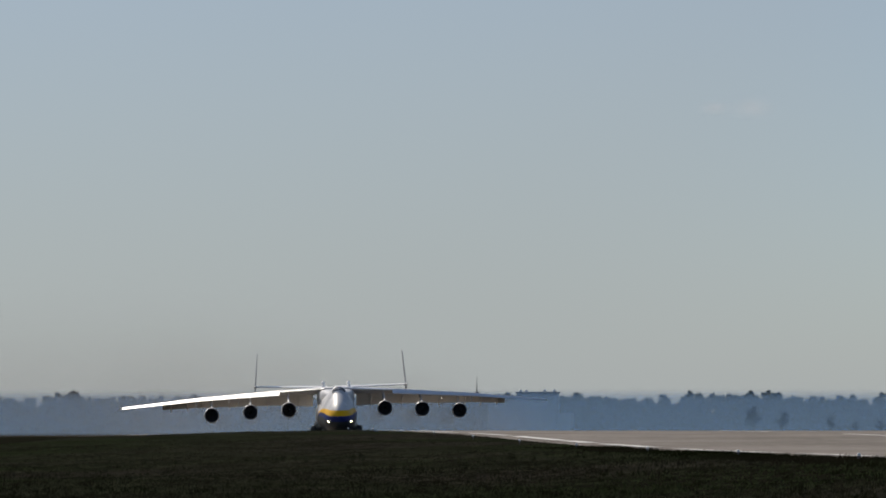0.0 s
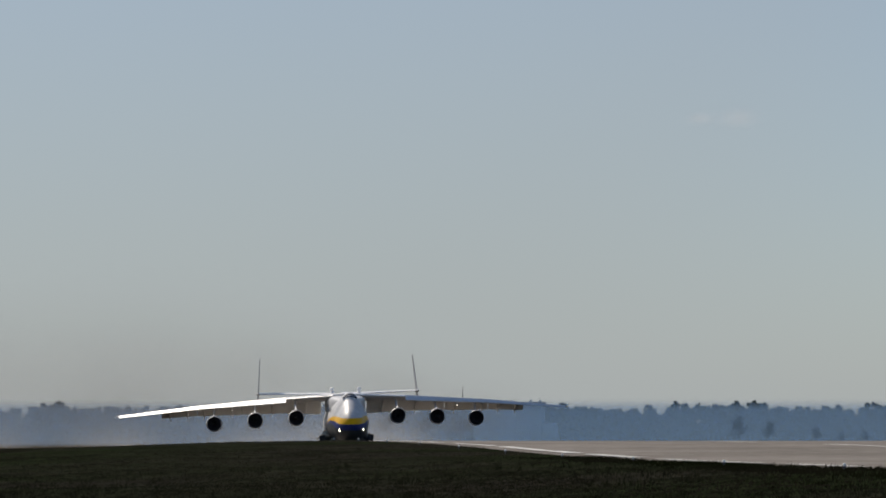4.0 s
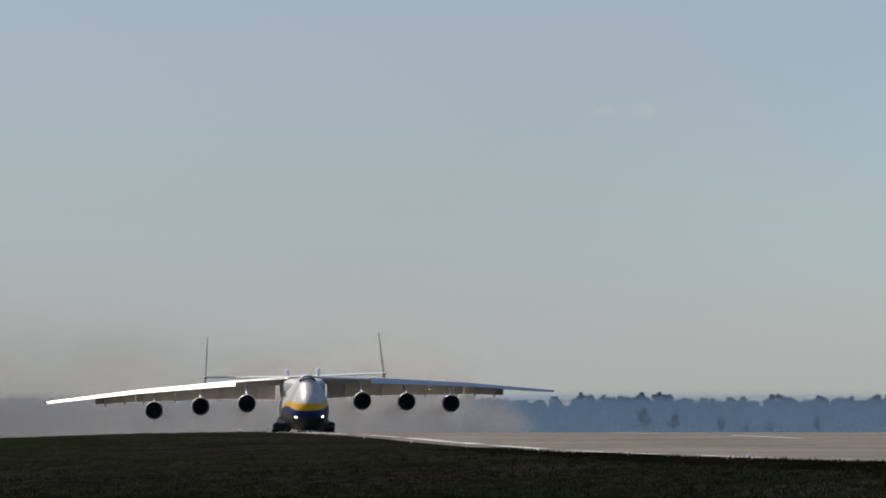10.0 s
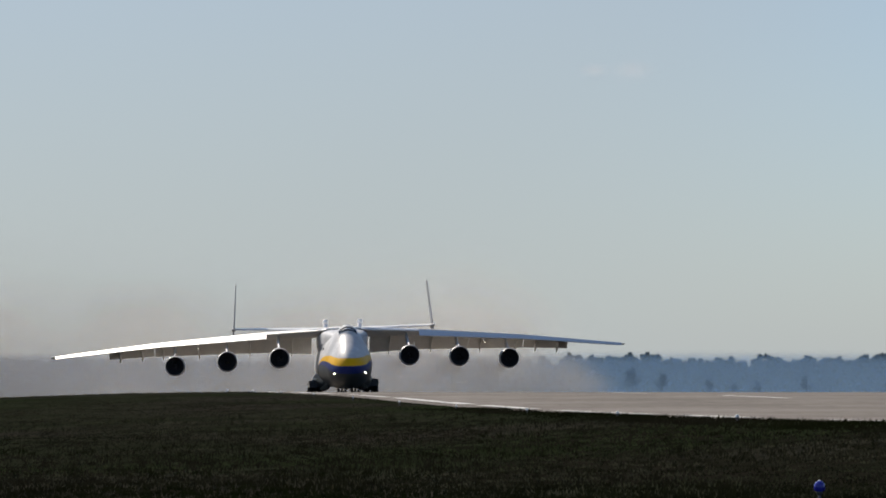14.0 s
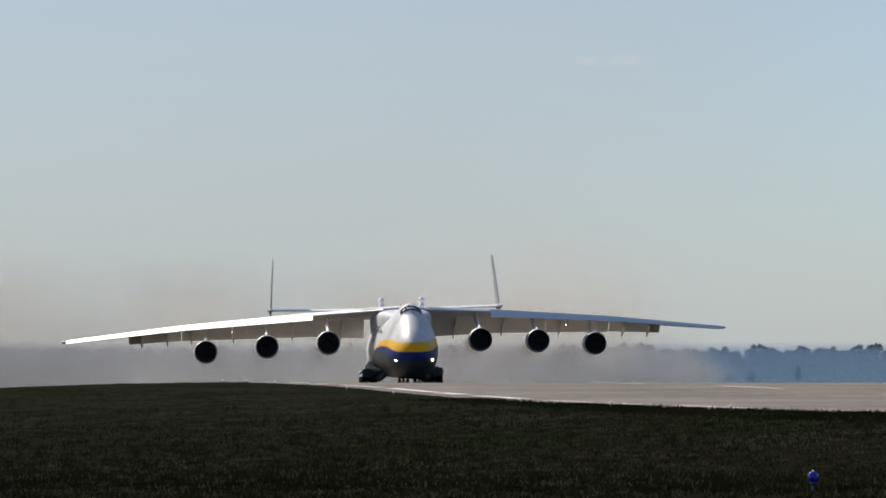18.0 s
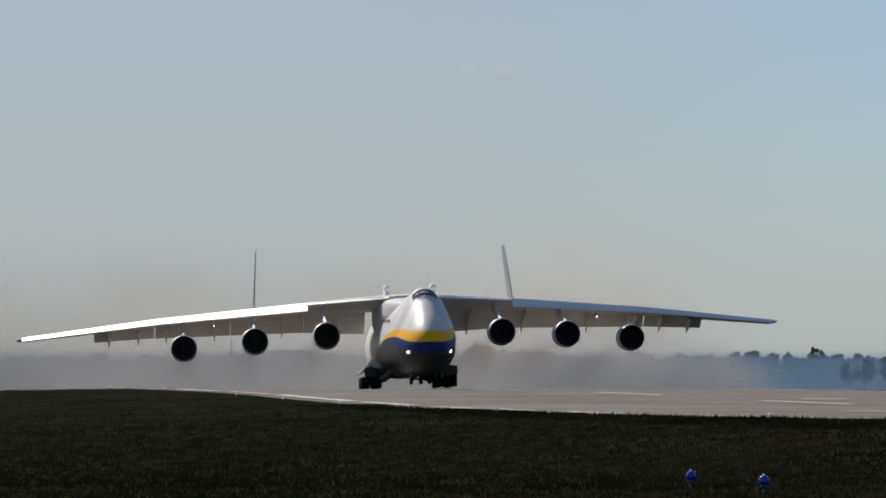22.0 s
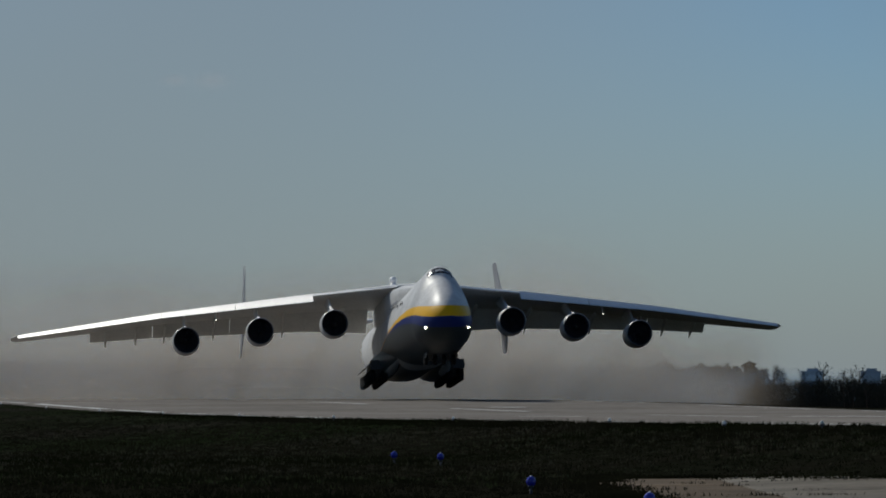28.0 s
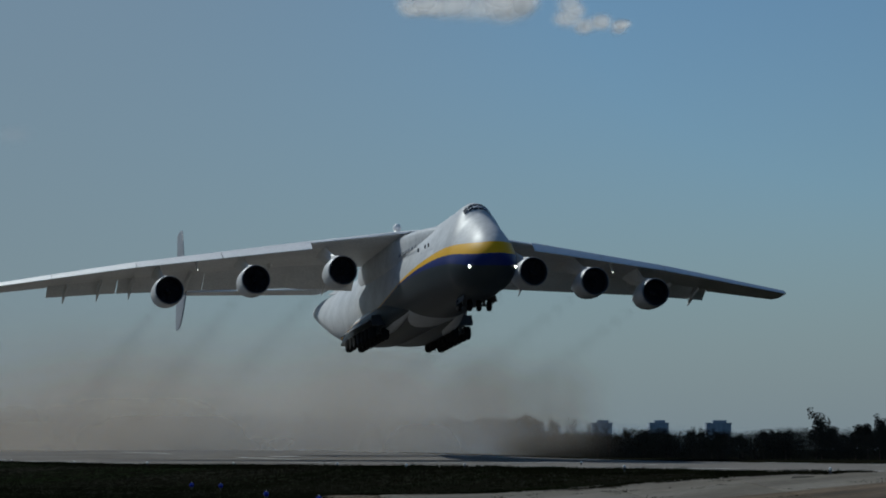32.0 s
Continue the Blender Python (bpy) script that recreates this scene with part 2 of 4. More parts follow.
def livery():
    """White above, a yellow and a blue sweeping band, grey belly with its shade painted in; the bands dip towards the
    wing.
    """
    m = mat("fuselage_paint", (0.53, 0.535, 0.54), 0.42, vary=0.1, scale=0.3, fine=7, second=(0.42, 0.425, 0.43), shine=0.17)
    n, l = m.node_tree.nodes, m.node_tree.links
    b = n["Principled BSDF"]
    base = b.inputs["Base Color"].links[0].from_socket
    tc = next(k for k in n if k.type == "TEX_COORD")
    sep = n.new("ShaderNodeSeparateXYZ")
    l.new(tc.outputs["Object"], sep.inputs[0])
    dip = n.new("ShaderNodeMapRange")
    dip.interpolation_type = "SMOOTHSTEP"
    dip.inputs[1].default_value, dip.inputs[2].default_value = 9 - 36, 42 - 36
    dip.inputs[3].default_value, dip.inputs[4].default_value = 0.0, 2.7
    l.new(sep.outputs["Y"], dip.inputs[0])
    rise = n.new("ShaderNodeMapRange")  # seen from ahead the bands smile
    rise.interpolation_type = "SMOOTHSTEP"
    rise.inputs[1].default_value, rise.inputs[2].default_value = 0.3 - 36, 7 - 36
    rise.inputs[3].default_value, rise.inputs[4].default_value = 0.0, -0.45
    l.new(sep.outputs["Y"], rise.inputs[0])
    bend = n.new("ShaderNodeMath")
    l.new(dip.outputs[0], bend.inputs[0])
    l.new(rise.outputs[0], bend.inputs[1])
    h = n.new("ShaderNodeMath")
    l.new(sep.outputs["Z"], h.inputs[0])
    l.new(bend.outputs[0], h.inputs[1])
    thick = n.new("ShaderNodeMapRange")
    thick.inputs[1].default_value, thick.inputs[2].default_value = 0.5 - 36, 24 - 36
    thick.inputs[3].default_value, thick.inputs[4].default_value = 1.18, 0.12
    l.new(sep.outputs["Y"], thick.inputs[0])

    def level(k):
        v = n.new("ShaderNodeMath")
        v.operation = "MULTIPLY_ADD"
        l.new(thick.outputs[0], v.inputs[0])
        v.inputs[1].default_value, v.inputs[2].default_value = k, 5.3
        return v.outputs[0]

    # lowest zone: grey belly taken near black, its shade is in the colour
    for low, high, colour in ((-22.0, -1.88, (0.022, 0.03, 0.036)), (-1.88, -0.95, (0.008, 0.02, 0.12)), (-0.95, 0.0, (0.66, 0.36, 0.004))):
        over, under, both = (n.new("ShaderNodeMath") for _ in range(3))
        over.operation, under.operation, both.operation = "GREATER_THAN", "LESS_THAN", "MULTIPLY"
        l.new(level(low), over.inputs[1])
        l.new(level(high), under.inputs[1])
        l.new(h.outputs[0], over.inputs[0])
        l.new(h.outputs[0], under.inputs[0])
        l.new(over.outputs[0], both.inputs[0])
        l.new(under.outputs[0], both.inputs[1])
        mix = n.new("ShaderNodeMix")
        mix.data_type = "RGBA"
        l.new(both.outputs[0], mix.inputs["Factor"])
        l.new(base, mix.inputs["A"])
        mix.inputs["B"].default_value = (*colour, 1)
        base = mix.outputs["Result"]
    l.new(base, b.inputs["Base Color"])
    return m


M_FUSE = livery()


# ---- mesh tools ----
def mesh(name, verts, faces, material, smooth=True):
    me = bpy.data.meshes.new(name)
    me.from_pydata([tuple(v) for v in verts], [], faces)
    me.materials.append(material)
    if smooth:
        me.shade_smooth()
    me.update()
    return me


def put(name, me, parent=None, m=None, label=""):
    ob = new(name, me)
    if m is not None:
        ob.matrix_basis = m
    if parent is not None:
        ob.parent = parent
    if label:
        ob["label"] = label
    return ob


def part(name, bm, material, parent, label="", smooth=True, m=None):
    me = bpy.data.meshes.new(name)
    bm.to_mesh(me)
    bm.free()
    me.materials.append(material)
    if smooth:
        me.shade_smooth()
    return put(name, me, parent, m, label)


def loft(rings, closed=True, caps=True):
    """Vertices and faces of a skin over rings of equally many points."""
    k, verts, faces = len(rings[0]), [p for r in rings for p in r], []
    for i in range(len(rings) - 1):
        for j in range(k if closed else k - 1):
            a, b = i * k + j, i * k + (j + 1) % k
            faces.append((a, b, b + k, a + k))
    if caps:
        faces += [tuple(range(k))[::-1], tuple(range((len(rings) - 1) * k, len(rings) * k))]
    return verts, faces


def lofted(name, rings, material, parent, label="", smooth=True, caps=True):
    me = mesh(name, *loft(rings, caps=caps), material, smooth)
    bm = bmesh.new()
    bm.from_mesh(me)
    bmesh.ops.recalc_face_normals(bm, faces=bm.faces)
    if caps:  # crisp ends
        bm.faces.ensure_lookup_table()
        for f in bm.faces[-2:]:
            f.smooth = False
            for e in f.edges:
                e.smooth = False
    bm.to_mesh(me)
    bm.free()
    return put(name, me, parent, None, label)


def box(bm, c, s, m=None):
    r = bmesh.ops.create_cube(bm, size=1, matrix=Matrix.Translation(c) @ (m or Matrix()) @ Matrix.Diagonal((*s, 1)))
    return r["verts"]


def rod(bm, a, b, r1, r2=None, seg=8):
    a, b = Vector(a), Vector(b)
    q = (b - a).to_track_quat("Z", "Y").to_matrix().to_4x4()
    bmesh.ops.create_cone(bm, cap_ends=True, segments=seg, radius1=r1, radius2=r1 if r2 is None else r2, depth=(b - a).length, matrix=Matrix.Translation((a + b) / 2) @ q)


def bevelled(bm, w):
    bmesh.ops.bevel(bm, geom=list(bm.edges), offset=w, segments=2, affect="EDGES", profile=0.5)
    return bm


# ---- lie of the land ----
SLOPE, X_EDGE = -0.282, 72.5
COS = 1 / math.sqrt(1 + SLOPE * SLOPE)
PROFILE_Y = (0, 200, 230, 270, 320, 352, 392, 440, 480, 520, 580, 650, 700, 760, 800, 900, 6000)
PROFILE_Z = (1.25, 1.25, 1.15, 1.01, 1.06, 1.3, 1.8, 2.05, 2.1, 1.85, 1.5, 1.4, 1.05, 0.75, 0.45, 0.3, 0.3)


def edge_x(y):
    return X_EDGE + SLOPE * y


def off(x, y):
    """Metres from the runway's near edge, positive on the runway."""
    return (x - edge_x(y)) * COS


def crest(y):
    return sum(np.interp(y + d, PROFILE_Y, PROFILE_Z) for d in (-12, -6, 0, 6, 12)) / 5


def land(x, y):
    w = np.interp(y, (250, 390), (18, 70))
    k = min(1.0, max(0.0, (off(x, y) + w) / w))
    f = min(1.0, max(0.0, (off(x, y) - 64) / 26))
    fall = 1 - 0.85 * f * f * (3 - 2 * f) if y < 900 else 1.0
    bank = 0.0
    if y < 900 and x > 34:  # a low dark bank beyond the runway
        a, o = min(1.0, (x - 34) / 22), off(x, y)
        bank = 0.24 * a * a * (3 - 2 * a) * float(np.interp(o, (63, 74, 95, 150), (0, 1, 1, 0)))
    return float(crest(y) * k * k * (3 - 2 * k) * fall + bank * (1 + fall))


def sheet(name, us, ys, at, lift, material, keep=None):
    """A ground skin over the grid us x ys; at(u, y) gives x."""
    verts, faces = [], []
    for y in ys:
        for u in us:
            x = at(u, y)
            verts.append((x, y, land(x, y) + lift))
    k = len(us)
    for j in range(len(ys) - 1):
        for i in range(k - 1):
            faces.append((j * k + i, j * k + i + 1, (j + 1) * k + i + 1, (j + 1) * k + i))
    return put(name, mesh(name, verts, faces, material))


def across(n, y):
    return edge_x(y) + n / COS


RUN_W = 62.0
YS = [-400, -200, -100, -50, 0] + list(range(20, 480, 4)) + list(range(480, 900, 10)) + [900, 1000, 1200, 1500, 2000, 3000, 4800]
US = [-3500, -2000, -1000, -500, -250, -150, -110, -90] + list(range(-80, 0, 3)) + [-1, 0, 1, 5, 10, 20, 30, 40, 50, 60, RUN_W, 64, 66, 70, 74, 78, 82, 86, 90, 95, 110, 160, 250, 500, 1000, 2500, 4500]
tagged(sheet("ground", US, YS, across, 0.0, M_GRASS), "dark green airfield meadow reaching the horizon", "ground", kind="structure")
YR = [y for y in YS if y <= 1200]
runway = tagged(sheet("runway", [0, 1, 5, 10, 20, 30, 40, 50, 60, RUN_W], YR, across, 0.03, M_CONCRETE), "pale weathered concrete runway of an airfield", "runway", kind="structure")


# ---- the aircraft ----
NOSE = 36.0  # the nose lies this far ahead of the thing's origin, which is under the main gear


def P(x, y, z):
    return (x, y - NOSE, z)


STATIONS = ((0.0, 0.12, 4.1, 4.35), (0.35, 0.85, 3.4, 5.15), (1.0, 1.55, 2.7, 5.9), (2.2, 2.25, 2.0, 6.85), (4.0, 2.75, 1.45, 7.75), (5.5, 2.98, 1.2, 8.4), (6.35, 3.07, 1.12, 8.72),
            (6.7, 3.1, 1.1, 8.95), (7.25, 3.15, 1.07, 9.6), (7.8, 3.2, 1.05, 9.95), (8.6, 3.26, 1.02, 10.12), (9.5, 3.32, 1.0, 10.15), (13, 3.55, 0.98, 10.0), (18, 3.8, 1.0, 9.78), (24, 3.9, 1.05, 9.6), (30, 3.9, 1.1, 9.5), (40, 3.9, 1.15, 9.5), (50, 3.85, 1.3, 9.5),
            (57, 3.6, 2.1, 9.5), (64, 3.1, 3.7, 9.55), (71, 2.4, 5.5, 9.7), (77, 1.6, 7.0, 9.9), (82, 0.8, 8.2, 9.9), (84, 0.25, 8.8, 9.6))


def pinch_at(y):
    """How much narrower the top is: a slim upper deck ahead, broad shoulders at the wing."""
    return float(np.interp(y, (0, 4, 9, 14, 23, 46, 60, 84), (0.2, 0.34, 0.38, 0.37, 0.12, 0.1, 0.3, 0.3)))


def power_at(y):
    """A soft ridge runs down the nose below the windscreen."""
    return float(np.interp(y, (0, 1.5, 5.5, 7, 9), (0.9, 0.98, 1.0, 0.92, 0.85)))


def hull(y, w, low, high, k=40):
    """An egg-shaped ring: widest below the middle, narrower on top."""
    ring, mid, pinch, power = [], low + (high - low) * 0.42, pinch_at(y), power_at(y)
    for i in range(k):
        a = 2 * math.pi * i / k
        s, c = math.sin(a), math.cos(a)
        up = max(c, 0)
        x = w * math.copysign(abs(s) ** (power if c > 0 else 0.85), s) * (1 - pinch * up ** 1.2)
        z = mid + (high - mid) * c if c > 0 else mid + (mid - low) * math.copysign(abs(c) ** 0.8, c)
        ring.append(P(x, y, z))
    return ring


def hull_at(y):
    ys = [s[0] for s in STATIONS]
    return [float(np.interp(y, ys, [s[i] for s in STATIONS])) for i in (1, 2, 3)]


def skin_y(x, z):
    """How far behind the nose the hull's skin passes x metres from the middle at height z below its widest line."""
    for k in range(800):
        y = 0.01 * k
        w, low, high = hull_at(y)
        mid = low + (high - low) * 0.42
        if low < z < mid:
            c = ((mid - z) / (mid - low)) ** 1.25
            if w * math.sqrt(1 - c * c) ** 0.85 >= x:
                return y
    return 8.0


def foil(x, lead, chord, z, thick, turn=0.0, k=7):
    """An aerofoil ring at span x, nose rounded; turn in degrees lowers the leading edge."""
    top, low = [], []
    for i in range(k + 1):
        c = (1 - math.cos(math.pi * i / k)) / 2
        t = thick * chord * 2.6 * (0.2969 * math.sqrt(c) - 0.126 * c - 0.3516 * c * c + 0.2843 * c ** 3 - 0.1015 * c ** 4) * 1.9
        top.append((c * chord, t * 0.62))
        low.append((c * chord, -t * 0.38))
    pts = top + low[-2:0:-1]
    co, si = math.cos(radians(turn)), math.sin(radians(turn))
    return [P(x, lead + c * co - h * si * 0, z + h + c * si) for c, h in pts]


def wing_line(x):
    """Leading edge, chord, height and thickness of the wing at x metres from the middle."""
    a = abs(x)
    return (float(np.interp(a, (0, 3, 11.5, 44.2), (24.2, 25.5, 30.2, 46.4))), float(np.interp(a, (0, 3, 11.5, 44.2), (18.5, 17.5, 13.6, 4.6))),
            float(np.interp(a, (0, 3, 12, 28, 44.2), (9.85, 9.8, 9.42, 8.4, 6.85))), float(np.interp(a, (0, 12, 44.2), (0.105, 0.1, 0.085))))


def build_aircraft():
    plane = new("cargo_aircraft")
    tagged(plane, "huge white six-engined cargo jet with yellow and blue bands, gear down", "aircraft")
    rings = []
    dense = sorted(set([s[0] for s in STATIONS] + [0.15, 0.65, 1.5, 3.0, 7.3, 8.8] + list(range(12, 84, 3))))
    for y in dense:
        rings.append(hull(y, *hull_at(y)))
    fuselage = lofted("fuselage", rings, M_FUSE, plane, "white fuselage with a yellow and a dark blue band, belly darkened by painted shade")
    # cockpit windows wrap round the brow
    for i in range(6):
        ang = (i - 2.5) * 0.19
        y0, y1 = 6.9 + abs(i - 2.5) * 0.1, 7.56 + abs(i - 2.5) * 0.11
        pts = []
        for y, a0, a1 in ((y0, ang - 0.088, ang + 0.088), (y1, ang - 0.085, ang + 0.085)):
            w, low, high = hull_at(y)
            mid = low + (high - low) * 0.42
            for a in (a0, a1):
                s, c = math.sin(a), math.cos(a)
                x = w * math.copysign(abs(s) ** power_at(y), s) * (1 - pinch_at(y) * max(c, 0) ** 1.2)
                pts.append(Vector(P(x, y, mid + (high - mid) * c)))
        n = (pts[1] - pts[0]).cross(pts[2] - pts[0]).normalized()
        n = n if n.z > 0 else -n
        bm = bmesh.new()
        up = [bm.verts.new(p + n * 0.05) for p in (pts[0], pts[1], pts[3], pts[2])]
        dn = [bm.verts.new(p - n * 0.05) for p in (pts[0], pts[1], pts[3], pts[2])]
        bm.faces.new(up)
        bm.faces.new(dn[::-1])
        for j in range(4):
            bm.faces.new((up[j], dn[j], dn[(j + 1) % 4], up[(j + 1) % 4]))
        bmesh.ops.recalc_face_normals(bm, faces=bm.faces)
        part("cockpit_window", bm, M_GLASS, plane, "dark cockpit window pane", smooth=False)
    # wing root fairing over the back
    rr = []
    for y, w, h in ((14, 1.5, 0.3), (18, 2.5, 0.65), (22, 3.15, 0.88), (27, 3.6, 1.0), (39, 3.75, 1.0), (44, 3.5, 0.95), (48, 2.8, 0.7), (54, 0.8, 0.1)):
        rr.append([P(w * math.copysign(abs(math.cos(q)) ** 0.55, math.cos(q)), y, 8.4 + (1.4 if math.sin(q) > 0 else 2.8) * h * math.copysign(abs(math.sin(q)) ** 0.6, math.sin(q))) for q in [2 * math.pi * i / 28 for i in range(28)]])
    lofted("wing_root_fairing", rr, M_FUSE, plane, "smooth white fairing where the wing crosses the fuselage")
    # fairings that once held a load on the back
    for s in (-1, 1):
        bm = bmesh.new()
        rod(bm, P(s * 2.55, 30, 9.0), P(s * 2.55, 30, 10.8), 0.42, 0.3, 14)
        bmesh.ops.create_uvsphere(bm, u_segments=14, v_segments=9, radius=0.42, matrix=Matrix.Translation(P(s * 2.55, 30, 10.95)))
        rod(bm, P(s * 2.6, 30, 9.1), P(s * 2.5, 33, 9.2), 0.3, 0.15, 10)
        part("back_fitting", bm, M_WHITE, plane, "white domed fitting on the back")
    bm = bmesh.new()
    rod(bm, P(-1.6, 33, 9.2), P(-1.6, 33, 9.9), 0.16, 0.1)
    part("aerial", bm, M_WHITE, plane)
    for s in (-1, 1):
        xs = [0.5, 3.5, 6, 9, 11.4, 11.6, 16, 21, 27, 33, 38, 42, 43.6, 44.2]
        rr = []
        for x in xs:
            lead, chord, z, th = wing_line(x)
            if x >= 44:
                lead, chord, th = lead + 1.2, chord - 2.0, th * 0.5
            rr.append(foil(s * x, lead, chord, z, th, -3.2))
        lofted("wing", rr, M_WING, plane, "swept pale wing drooping to the tip")
        # slats, lowered
        for x0, x1 in ((11.35, 19.55), (19.6, 27.55), (27.6, 35.55), (35.6, 43.4)):
            rr = []
            for x in (x0, (x0 + x1) / 2, x1):
                lead, chord, z, th = wing_line(x)
                d = 0.115 * chord + 0.1
                rr.append(foil(s * x, lead - 0.62 * d, d, z - 0.5 * d, 0.09, 38))
            lofted("slat", rr, M_SLAT, plane, "lowered leading-edge slat")
        rr = []
        for x in (2.6, 7.0, 11.3):
            lead, chord, z, th = wing_line(x)
            rr.append(foil(s * x, lead - 0.25, 1.3, z - 0.12, 0.16, 16))
        lofted("leading_edge", rr, M_SLAT, plane, "bare metal inner leading edge")
        # flaps, lowered behind the wing
        for x0, x1 in ((4.4, 11.33), (11.35, 19.66), (19.7, 28.25)):
            rr = []
            for x in (x0, (x0 + x1) / 2, x1):
                lead, chord, z, th = wing_line(x)
                rr.append(foil(s * x, lead + chord * 0.84, 0.25 * chord, z - 0.044 * chord, 0.1, -38))
            lofted("flap", rr, M_FLAP, plane, "lowered trailing-edge flap")
        rr = []
        for x in (28.35, 32.0, 35.3):
            lead, chord, z, th = wing_line(x)
            rr.append(foil(s * x, lead + chord * 0.82, 0.28 * chord, z - 0.04 * chord, 0.1, -33))
        lofted("aileron", rr, M_FLAP, plane, "drooped aileron")
        # flap track fairings
        for x in (7.4, 13.8, 21.5, 27.0, 30.2, 33.6):
            lead, chord, z, th = wing_line(x)
            rr = []
            for k in range(8):
                u = k / 7
                rad = 0.05 + 0.24 * math.sin(math.pi * min(u * 0.92 + 0.06, 1)) ** 0.7
                cy, cz = lead + chord * (0.55 + 0.52 * u), z - 0.7 - 0.02 * chord - 0.16 * chord * u * u
                rr.append([P(s * x + rad * 0.6 * math.cos(a), cy, cz + rad * 1.5 * math.sin(a)) for a in [2 * math.pi * i / 10 for i in range(10)]])
            lofted("flap_track", rr, M_FLAP, plane)
        bm = bmesh.new()
        lead, chord, z, th = wing_line(21.6)
        bmesh.ops.create_uvsphere(bm, u_segments=10, v_segments=6, radius=0.06, matrix=Matrix.Translation(P(s * 21.6, lead + 1.2, z - 1.3)))
        part("wing_lamp", bm, M_NAV, plane, "lit lamp under the wing")
        bm = bmesh.new()
        rod(bm, P(s * 21.6, lead + 1.4, z - 1.35), P(s * 21.6, lead + 2.2, z - 0.2), 0.1, 0.14, 8)
        part("lamp_arm", bm, M_FLAP, plane)
        # engines
        for x, y, z in ((9.57, 23.2, 5.72), (17.24, 28.1, 5.45), (25.03, 32.9, 5.0)):
            build_engine(plane, s * x, y, z)
        # tail
        rr = []
        for x in (0.8, 4, 8, 12, 16.1):
            rr.append(foil(s * x, 72.0 + x * 0.42, 9.0 - x * 0.22, 10.45 + 0.03 * x, 0.11, 3.0))
        lofted("tailplane", rr, M_WHITE, plane, "pale tailplane")
        rr = []
        for z, y, chord in ((7.0, 80.2, 2.6), (7.3, 79.5, 3.8), (8.4, 78.2, 5.6), (10.2, 77.0, 6.9), (13.0, 78.6, 5.8), (16.5, 80.7, 4.6), (18.2, 81.8, 3.9), (18.5, 82.5, 2.6)):
            ring = foil(0, y, chord, 0, 0.085)
            lean = -0.07 * (z - 9.7)
            rr.append([(s * (16.3 + lean) + c[2], c[1], z) for c in ring])
        rp = []
        for y, r in ((73.5, 0.05), (75, 0.25), (78, 0.34), (83, 0.3), (86.5, 0.1)):
            rp.append([P(s * 16.25 + r * math.cos(q), y, 11.0 + r * math.sin(q)) for q in [2 * math.pi * i / 12 for i in range(12)]])
        lofted("tail_joint", rp, M_FIN, plane, "fairing where fin and tailplane meet")
        lofted("tail_fin", rr, M_FIN, plane, "tall white end-plate fin")
        # landing gear
        rr = []
        for y, r in ((22, 0.1), (26, 0.55), (29, 0.95), (32, 1.25), (38, 1.4), (44, 1.3), (50, 0.8), (56, 0.1)):
            rr.append([P(s * (2.5 + 0.5 * min(1, (y - 22) / 9)) + s * r * 1.05 * math.cos(a), y, 2.25 + r * 1.15 * math.sin(a)) for a in [2 * math.pi * i / 16 for i in range(16)]])
        # lower half takes the belly's painted shade from the fuselage skin
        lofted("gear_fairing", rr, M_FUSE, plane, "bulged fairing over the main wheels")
        bm = bmesh.new()
        box(bm, P(s * 4.9, 38.2, 2.1), (0.09, 13.5, 1.2), Matrix.Rotation(s * radians(-52), 4, "Y"))
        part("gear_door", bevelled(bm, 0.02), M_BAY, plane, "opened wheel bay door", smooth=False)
        # plate ahead of the wheels, fills out the dark mass
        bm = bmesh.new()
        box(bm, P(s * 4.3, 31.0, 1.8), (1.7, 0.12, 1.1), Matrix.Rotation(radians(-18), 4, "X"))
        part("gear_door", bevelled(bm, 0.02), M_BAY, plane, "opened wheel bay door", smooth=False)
        for k in range(7):
            build_leg(plane, s * 4.2, 32.2 + k * 1.85, 0.68, 1.9, 0.66, 0.62)
        build_leg(plane, s * 0.95, 9.6, 0.55, 2.2, 0.5, 0.36)
        bm = bmesh.new()
        box(bm, P(s * 1.55, 8.8, 0.95), (0.07, 3.0, 0.6), Matrix.Rotation(s * radians(-15), 4, "Y"))
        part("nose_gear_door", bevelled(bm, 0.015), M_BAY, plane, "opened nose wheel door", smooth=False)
        # landing lights
        bm = bmesh.new()
        bmesh.ops.create_uvsphere(bm, u_segments=14, v_segments=8, radius=0.1, matrix=Matrix.Translation(P(s * 2.18, skin_y(2.18, 3.2) - 0.04, 3.2)))
        part("landing_light", bm, M_LIGHT, plane, "bright lit landing lamp")
    for y in (13.5, 14.6, 17.0):
        w, low, high = hull_at(y)
        bm = bmesh.new()
        box(bm, P(-w * 0.93, y, 6.8), (0.08, 0.32, 0.36))
        part("side_window", bevelled(bm, 0.03), M_GLASS, plane, "small dark side window", smooth=False)
    # lettering on the side, too small to read: plain bars
    for k in range(6):
        w, low, high = hull_at(16 + k)
        bm = bmesh.new()
        box(bm, P(-w * 0.9, 19 + k * 1.25, 7.45), (0.06, 0.7, 0.3), Matrix.Rotation(radians(12), 4, "Y"))
        part("lettering_bar", bm, M_FIN, plane, smooth=False)
    return plane


